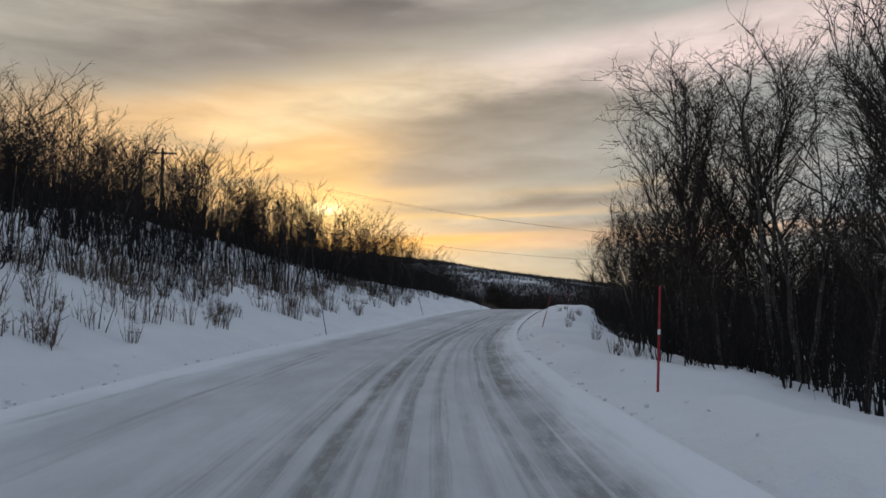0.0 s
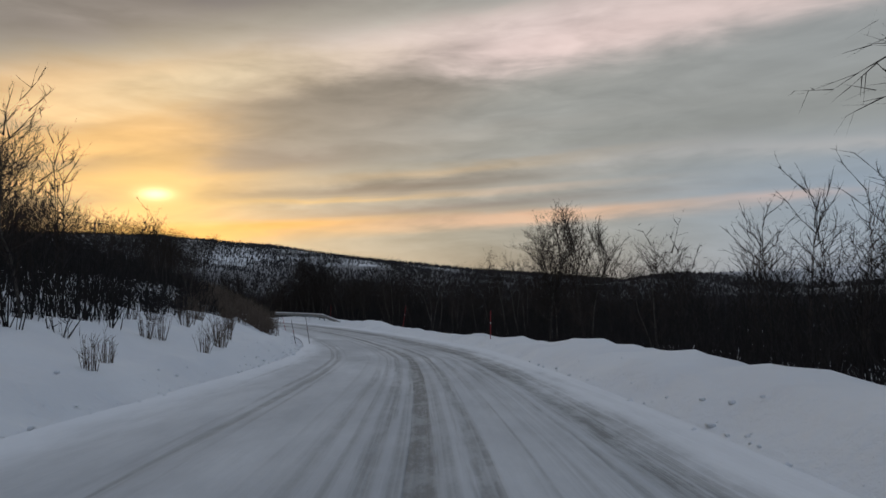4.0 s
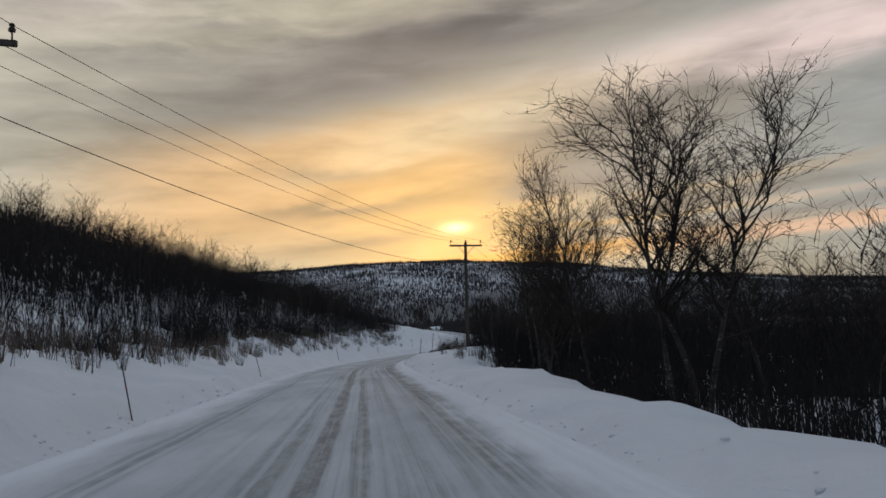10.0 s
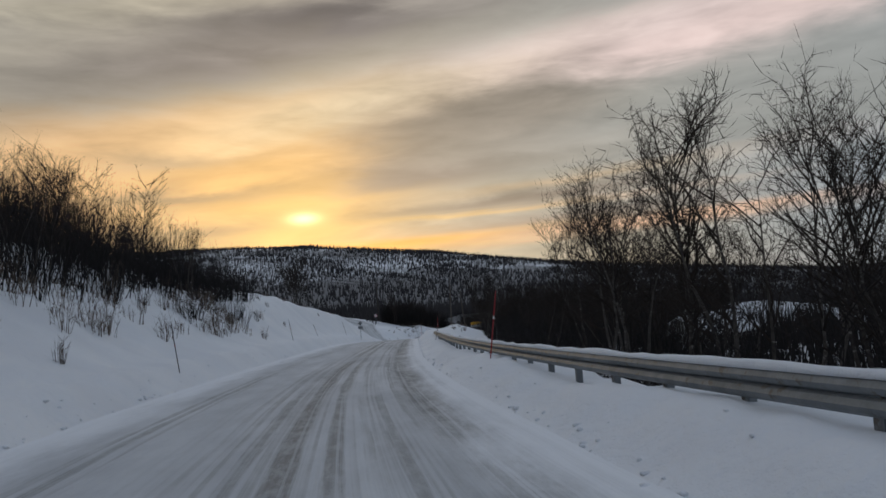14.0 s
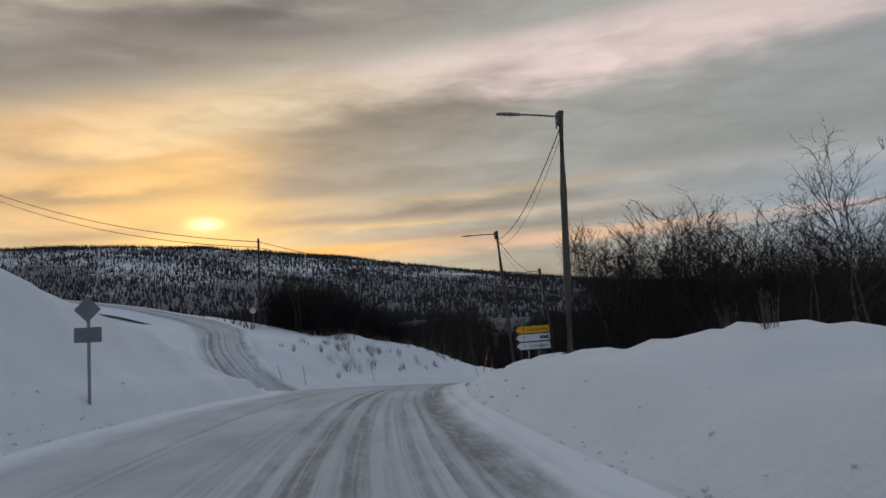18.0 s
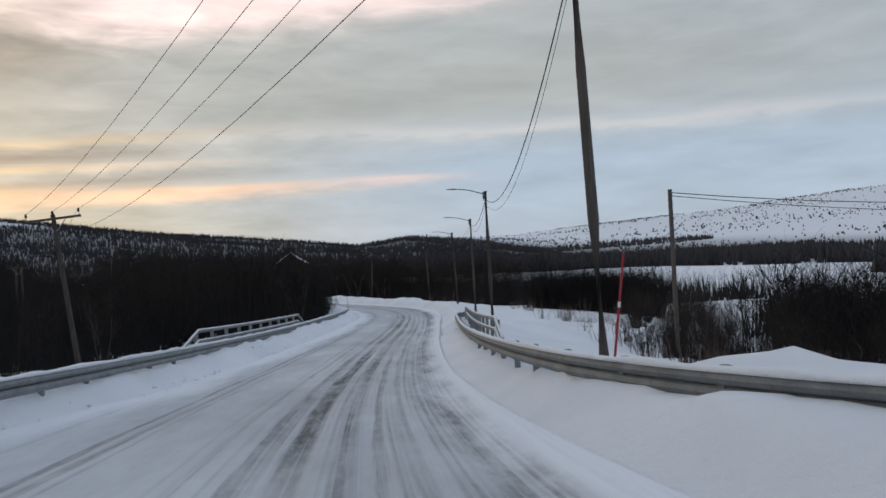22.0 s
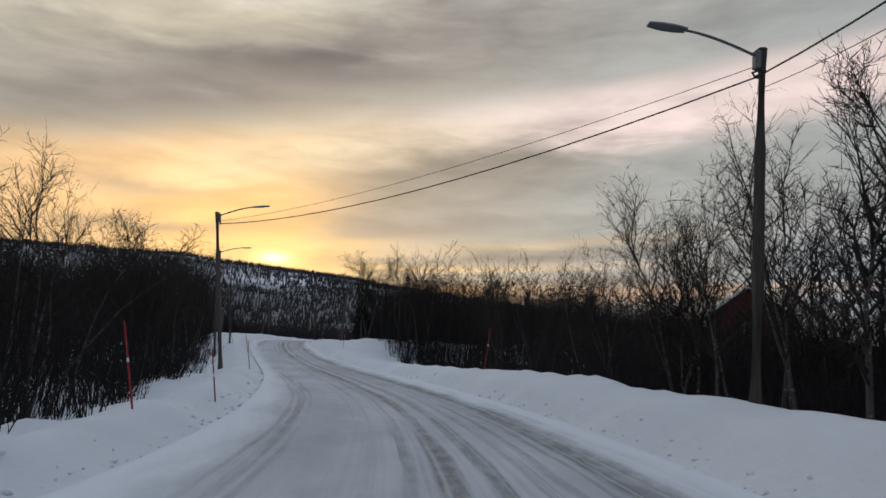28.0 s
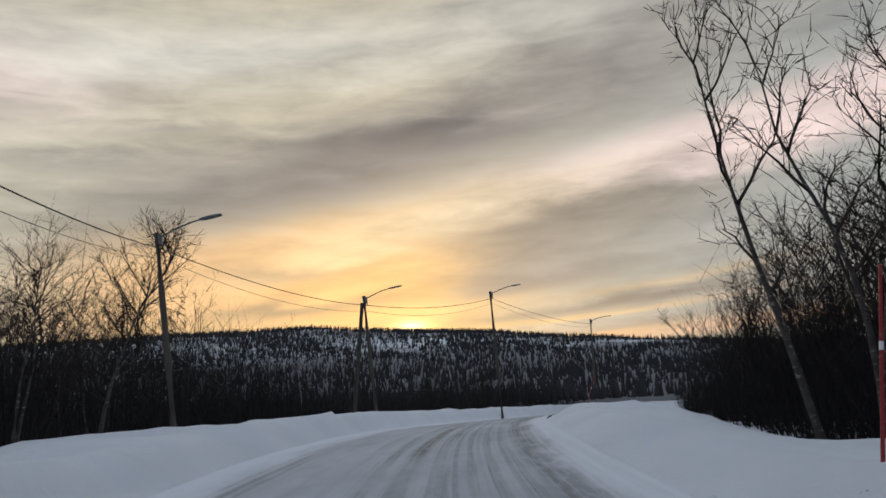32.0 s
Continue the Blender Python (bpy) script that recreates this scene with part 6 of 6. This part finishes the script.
# the three-panel direction sign; local -y faces the traffic
m = stand(423.4, 5.85, 4, 0, -1.5, 0.2)
zb = road_z(423.4) - m.translation.z
sign = thing("direction_sign", "yellow and white direction sign with black arrows on two metal posts", "road sign", at=m)
for x in (-0.28, 0.28):
    bm = bmesh.new()
    tube(bm, [(x, 0.06, 0), (x, 0.06, zb + 3.0)], 0.045, 10)
    part("post", bm, STEEL, sign)
plate(sign, 0, 0.012, zb + 2.34, 1.98, 1.36, SIGN_BLACK, "backing", "black sign backing", 0.03)
for k, (mat, txt, num) in enumerate(((SIGN_YELLOW, "Luftjokdalen", "9"), (SIGN_WHITE, None, "3"), (SIGN_WHITE, "Crossbane", "1"))):
    z = zb + 2.34 + (1 - k) * 0.447
    bm = bmesh.new()
    outline = [(-0.92, 0), (-0.74, -0.19), (0.95, -0.19), (0.95, 0.19), (-0.74, 0.19)]
    f = [bm.verts.new((a, -0.008, z + b)) for a, b in outline]
    g = [bm.verts.new((a, -0.016, z + b)) for a, b in outline]
    bm.faces.new(f[::-1]), bm.faces.new(g)
    for i in range(5):
        bm.faces.new((f[i], f[(i + 1) % 5], g[(i + 1) % 5], g[i]))
    panel = part("arrow_panel", bm, mat, sign, "yellow arrow panel" if k == 0 else "white arrow panel")
    ink = SIGN_BLACK
    lettering(num, 0.26, ink, panel, Matrix.Translation((-0.50, -0.020, z)), "number")
    if txt:
        lettering(txt, 0.235, ink, panel, Matrix.Translation((0.30, -0.020, z)), "lettering")
    else:
        bars(panel, 0.42, z, (0.13, 0.12, 0.12), 0.17, ink, -0.020)

# priority road diamond with route number
m = stand(464, 3.5, 3, 0, -1, 0.2)
zb = road_z(464) - m.translation.z
sign = thing("priority_road_sign", "yellow diamond priority sign above a white route plate on a post", "road sign", at=m)
bm = bmesh.new()
tube(bm, [(0, 0.05, 0), (0, 0.05, zb + 2.5)], 0.035, 10)
part("post", bm, STEEL, sign)
for half, y, mat, lab in ((0.335, 0.0, SIGN_BLACK, "black rim"), (0.322, -0.010, SIGN_WHITE, "white diamond"), (0.20, -0.016, SIGN_YELLOW, "yellow centre")):
    bm = bmesh.new()
    box(bm, 0, 0, 0, half * 1.414, 0.014, half * 1.414, 0.004, Matrix.Translation((0, y, zb + 2.28)) @ pose(0, 0, 0, 0, 45, 0))
    part("diamond", bm, mat, sign, lab)
plate(sign, 0, 0.0, zb + 1.72, 0.62, 0.36, SIGN_BLACK, "number_plate_rim", "black rim", 0.016)
plate(sign, 0, -0.010, zb + 1.72, 0.58, 0.32, SIGN_WHITE, "route_plate", "white route plate", 0.014)
lettering("890", 0.30, SIGN_BLACK, sign, Matrix.Translation((0, -0.020, zb + 1.72)), "number")

# round limit sign beside the side road
m = stand(441.7, -19.1, 10, 0, 0, 0.2)
zb = road_z(441.7) - m.translation.z
sign = thing("speed_limit_sign", "round red-rimmed speed limit sign on a post by the side road", "road sign", at=m)
bm = bmesh.new()
tube(bm, [(0, 0.04, 0), (0, 0.04, zb + 6.75)], 0.035, 10)
part("post", bm, STEEL, sign)
for r, y, mat, lab in ((0.30, 0.0, SIGN_RED, "red rim"), (0.235, -0.012, SIGN_WHITE, "white face")):
    bm = bmesh.new()
    tube(bm, [(0, y, zb + 6.61), (0, y - 0.012, zb + 6.61)], r, 28)
    part("disc", bm, mat, sign, lab)
lettering("50", 0.30, SIGN_BLACK, sign, Matrix.Translation((0, -0.030, zb + 6.61)), "number")

# the pair of plates seen from behind on the left bank
m = stand(395.6, -5.95, 0, 0, 0, 0.2)
zb = road_z(395.6) - m.translation.z
sign = thing("junction_sign", "small grey metal signs seen from behind on a snowy bank", "road sign", at=m)
bm = bmesh.new()
tube(bm, [(0, 0, 0), (0, 0, zb + 2.75)], 0.035, 10)
part("post", bm, STEEL, sign)
bm = bmesh.new()
box(bm, 0, 0, 0, 0.40, 0.02, 0.40, 0.006, Matrix.Translation((0, -0.05, zb + 2.5)) @ pose(0, 0, 0, 0, 45, 0))
part("diamond", bm, SIGN_BACK, sign, "grey metal back of a diamond sign")
plate(sign, 0, -0.05, zb + 1.96, 0.58, 0.32, SIGN_BACK, "plate", "grey metal back of a plate")

# ---------------------------------------------------------------- bins, car, houses
BINPLASTIC = grained("bin_plastic", (0.012, 0.013, 0.014), (0.03, 0.03, 0.032), 5.0, 0.45, relief=0.1)
RUBBER = grained("rubber", (0.012, 0.012, 0.012), (0.025, 0.025, 0.025), 9.0, 0.8, relief=0.2)


def wheelie_bin(s, d, turn):
    t = thing("waste_bin", "black plastic wheeled waste bin standing in snow", "bin", "waste bins", at=stand(s, d, turn, 0, 0, 0.05))
    bm = bmesh.new()
    lo = [(-0.30, -0.27), (0.30, -0.27), (0.30, 0.27), (-0.30, 0.27)]
    a = [bm.verts.new((x * 0.8, y * 0.8, 0.06)) for x, y in lo]
    b = [bm.verts.new((x * 1.1, y * 1.1, 1.0)) for x, y in lo]
    bm.faces.new(a[::-1]), bm.faces.new(b)
    for i in range(4):
        bm.faces.new((a[i], a[(i + 1) % 4], b[(i + 1) % 4], b[i]))
    bmesh.ops.bevel(bm, geom=list(bm.edges), offset=0.03, segments=2, affect="EDGES")
    part("body", bm, BINPLASTIC, t)
    bm = bmesh.new()
    box(bm, 0, -0.02, 1.05, 0.72, 0.68, 0.07, 0.025)
    part("lid", bm, BINPLASTIC, t)
    bm = bmesh.new()
    tube(bm, [(-0.28, 0.36, 0.96), (0.28, 0.36, 0.96)], 0.02, 8)
    part("handle", bm, BINPLASTIC, t)
    for x in (-0.26, 0.26):
        bm = bmesh.new()
        tube(bm, [(x - 0.03, 0.25, 0.12), (x + 0.03, 0.25, 0.12)], 0.12, 14)
        part("wheel", bm, RUBBER, t)


for k, (sb, dd) in enumerate(((460.1, 9.5), (455.6, 8.5), (455.0, 9.4), (413.6, 11.7), (413.2, 12.7))):
    wheelie_bin(sb, dd, -8 + 10 * (k % 3))

BARNRED = grained("red_boards", (0.10, 0.018, 0.014), (0.17, 0.03, 0.022), 2.0, 0.8, stretch=(8, 8, 0.5), relief=0.3)
HOUSEGREY = grained("pale_grey_boards", (0.34, 0.34, 0.33), (0.46, 0.46, 0.45), 2.0, 0.8, stretch=(8, 8, 0.5), relief=0.3)
TRIMWHITE = grained("white_trim", (0.62, 0.62, 0.60), (0.74, 0.74, 0.72), 5.0, 0.6, relief=0.05)
PANE = grained("window_glass", (0.02, 0.025, 0.03), (0.04, 0.05, 0.06), 2.0, 0.1, relief=0.0, spec=0.6)


def house(at, w, l, eaves, ridge, wall, label, windows=3, snow=0.3):
    """A gabled house: walls, roof slabs under snow, framed windows, door, chimney. Local x along the ridge."""
    t = thing("house", label, "house", "houses", at=at)
    bm = bmesh.new()
    pr = [(-w / 2, -3.6), (w / 2, -3.6), (w / 2, eaves), (0, ridge), (-w / 2, eaves)]
    a = [bm.verts.new((-l / 2, y, z)) for y, z in pr]
    b = [bm.verts.new((l / 2, y, z)) for y, z in pr]
    bm.faces.new(a[::-1]), bm.faces.new(b)
    for i in range(5):
        bm.faces.new((a[i], a[(i + 1) % 5], b[(i + 1) % 5], b[i]))
    part("wall", bm, wall, t)
    rise = (ridge - eaves) / (w / 2)
    for sg in (-1, 1):
        for name, z0, th, mat, lab, ov in (("roof", 0.02, 0.14, BARK, "dark roof slab", 0.45), ("roof_snow", 0.17, snow, SNOW, "thick roof snow", 0.40)):
            bm = bmesh.new()
            y1 = w / 2 + ov
            q = [(0, ridge + z0), (sg * y1, ridge + z0 - rise * y1), (sg * y1, ridge + z0 + th - rise * y1), (0, ridge + z0 + th)]
            c = [bm.verts.new((-l / 2 - ov, y, z)) for y, z in q]
            d = [bm.verts.new((l / 2 + ov, y, z)) for y, z in q]
            bm.faces.new(c), bm.faces.new(d)
            for i in range(4):
                bm.faces.new((c[i], c[(i + 1) % 4], d[(i + 1) % 4], d[i]))
            part(name, bm, mat, t, lab)
    for sg in (-1, 1):
        for k in range(windows):
            x = (k - (windows - 1) / 2) * l / (windows + 0.3)
            bm = bmesh.new()
            box(bm, x, sg * (w / 2 + 0.02), eaves * 0.55, 1.15, 0.10, 1.25, 0.01)
            win = part("window", bm, TRIMWHITE, t, "white framed window")
            bm = bmesh.new()
            box(bm, x, sg * (w / 2 + 0.06), eaves * 0.55, 0.95, 0.04, 1.05)
            part("pane", bm, PANE, win)
        bm = bmesh.new()
        box(bm, sg * (l / 2 + 0.02), 0, eaves * 0.6, 0.10, 1.15, 1.25, 0.01)
        win = part("window", bm, TRIMWHITE, t, "white framed window")
        bm = bmesh.new()
        box(bm, sg * (l / 2 + 0.06), 0, eaves * 0.6, 0.04, 0.95, 1.05)
        part("pane", bm, PANE, win)
    bm = bmesh.new()
    box(bm, l * 0.2, 0, ridge + 0.4, 0.5, 0.5, 1.2, 0.02)
    part("chimney", bm, CONCRETE, t, "grey chimney")


def at_ground(x, y, turn):
    return pose(x, y, float(far_height(np.array(x), np.array(y))), 0, 0, turn)


p = spot(658.7, 45.1)
house(pose(p.x, p.y, p.z + 1.2, 0, 0, 70), 7.5, 10, 2.8, 5.4, BARNRED, "red wooden house with snow on its gabled roof")
p = spot(384.5, 32)
house(pose(p.x, p.y, p.z - 0.5, 0, 0, 75), 7, 9, 2.6, 4.6, HOUSEGREY, "pale grey house with snowy roof among dark trees")
p = spot(393, 38)
house(pose(p.x, p.y, p.z - 0.5, 0, 0, 60), 6.5, 8, 2.6, 4.6, HOUSEGREY, "pale grey house with snowy roof among dark trees")
for x, y, turn, lab, wall in ((30, 810, 80, "distant pale house with a snowy roof in the valley", HOUSEGREY),
                              (-330, 850, 20, "distant pale house with a snowy roof in the valley", HOUSEGREY), (-290, 880, 60, "small red cabin far across the snowy valley", BARNRED)):
    house(at_ground(x, y, turn), 8, 12, 3.2, 6.0, wall, lab)


# ---------------------------------------------------------------- side road and loose snow
def side_road():
    """A ploughed side road that leaves to the left and climbs."""
    key = np.array([(417, -6.5), (420, -9), (423.5, -11.8), (427.5, -14.2), (432.0, -16.4), (435.2, -19.3), (437, -23.5), (437.8, -29), (438, -36), (438, -46)], float)
    n = 60
    u = np.linspace(0, len(key) - 1, n)
    cs, cd = np.interp(u, range(len(key)), key[:, 0]), np.interp(u, range(len(key)), key[:, 1])
    k = np.ones(7) / 7
    cs, cd = (np.convolve(np.pad(a, 3, mode="edge"), k, mode="valid") for a in (cs, cd))
    x, y = beside(cs, cd)
    tx, ty = np.gradient(x), np.gradient(y)
    ln = np.hypot(tx, ty)
    nx, ny = ty / ln, -tx / ln
    w = np.linspace(-2.2, 2.2, 19)
    px, py = x[:, None] + nx[:, None] * w, y[:, None] + ny[:, None] * w
    zc = np.array([max(float(ground_z(a, b)), float(ground_z(a, b - 1.5))) for a, b in zip(cs, cd)])
    zc = np.convolve(np.pad(zc, 6, mode="edge"), np.ones(13) / 13, mode="valid") + 0.22
    zc[:14] += np.linspace(-0.32, 0, 14)
    pz = zc[:, None] - 0.05 * np.exp(-((np.abs(w) - 0.8) / 0.25) ** 2)[None] + 0.10 * np.clip((np.abs(w) - 1.8) / 0.4, 0, 1)[None] * (np.arange(n) > 12)[:, None]
    hem = 0.5 * np.clip((np.arange(n) - 6) / 10, 0, 1) + 0.12
    pz[:, 0] -= hem
    pz[:, -1] -= hem
    pz -= 0.55 * np.clip(1 - np.arange(n) / 13, 0, 1)[:, None]
    m = len(w)
    i = np.arange(n - 1)[:, None] * m + np.arange(m - 1)[None]
    f = np.stack([i, i + 1, i + m + 1, i + m], -1).reshape(-1, 4)
    me = raw_mesh("side_road", np.stack([px, py, pz], -1).reshape(-1, 3), f, smooth=True)
    uv = me.uv_layers.new(name="road")
    run = np.cumsum(ln)
    co = np.stack([np.repeat(w[None], n, 0), np.repeat(run[:, None], m, 1)], -1).reshape(-1, 2)
    uv.data.foreach_set("uv", co[f.ravel()].astype(np.float32).ravel())
    rim = me.uv_layers.new(name="rim")
    co = np.stack([np.repeat(2.2 - np.abs(w)[None], n, 0), np.repeat(run[:, None], m, 1)], -1).reshape(-1, 2)
    rim.data.foreach_set("uv", co[f.ravel()].astype(np.float32).ravel())
    tagged(link_mesh("side_road", me, PACKED), "snow-packed side road with wheel ruts climbing a bank", "road", kind="structure")


side_road()


def clods():
    """Plough-thrown lumps of snow along the road's edges."""
    bm = bmesh.new()
    bmesh.ops.create_icosphere(bm, subdivisions=1, radius=1.0)
    bm.verts.index_update()
    v0 = np.array([v.co for v in bm.verts])
    f0 = np.array([[v.index for v in f.verts] for f in bm.faces])
    bm.free()
    rng = np.random.default_rng(21)
    V, Fs = [], []
    n = 0
    spans = ((-1, 0, 110, 160), (-1, 110, 200, 260), (-1, 330, 400, 240), (-1, 200, 330, 180), (-1, 470, 680, 300), (1, 0, 200, 160), (1, 200, 370, 160), (1, 370, 460, 120), (1, 500, 680, 260))
    for side, a, b, count in spans:
        rows = LEFT if side < 0 else RIGHT
        k = np.array(rows, float)
        for i in range(count * 5):
            s = rng.uniform(a, b)
            e = np.interp(s, k[:, 0], k[:, 1])
            off = rng.gamma(1.3, 0.22)
            r = min(0.05, rng.gamma(1.8, 0.009) + 0.008)
            p = spot(s, side * (e + off - 0.1), r * 0.25)
            w = v0 * (1 + rng.normal(0, 0.18, (len(v0), 1))) * r * np.array([rng.uniform(0.8, 1.4), rng.uniform(0.8, 1.4), rng.uniform(0.5, 0.9)])
            V.append(w + np.array(p))
            Fs.append(f0 + n)
            n += len(v0)
    me = raw_mesh("snow_clods", np.concatenate(V), np.concatenate(Fs))
    tagged(link_mesh("snow_clods", me, SNOW), "small lumps of ploughed snow along the road edges", "snow", kind="stuff")


clods()
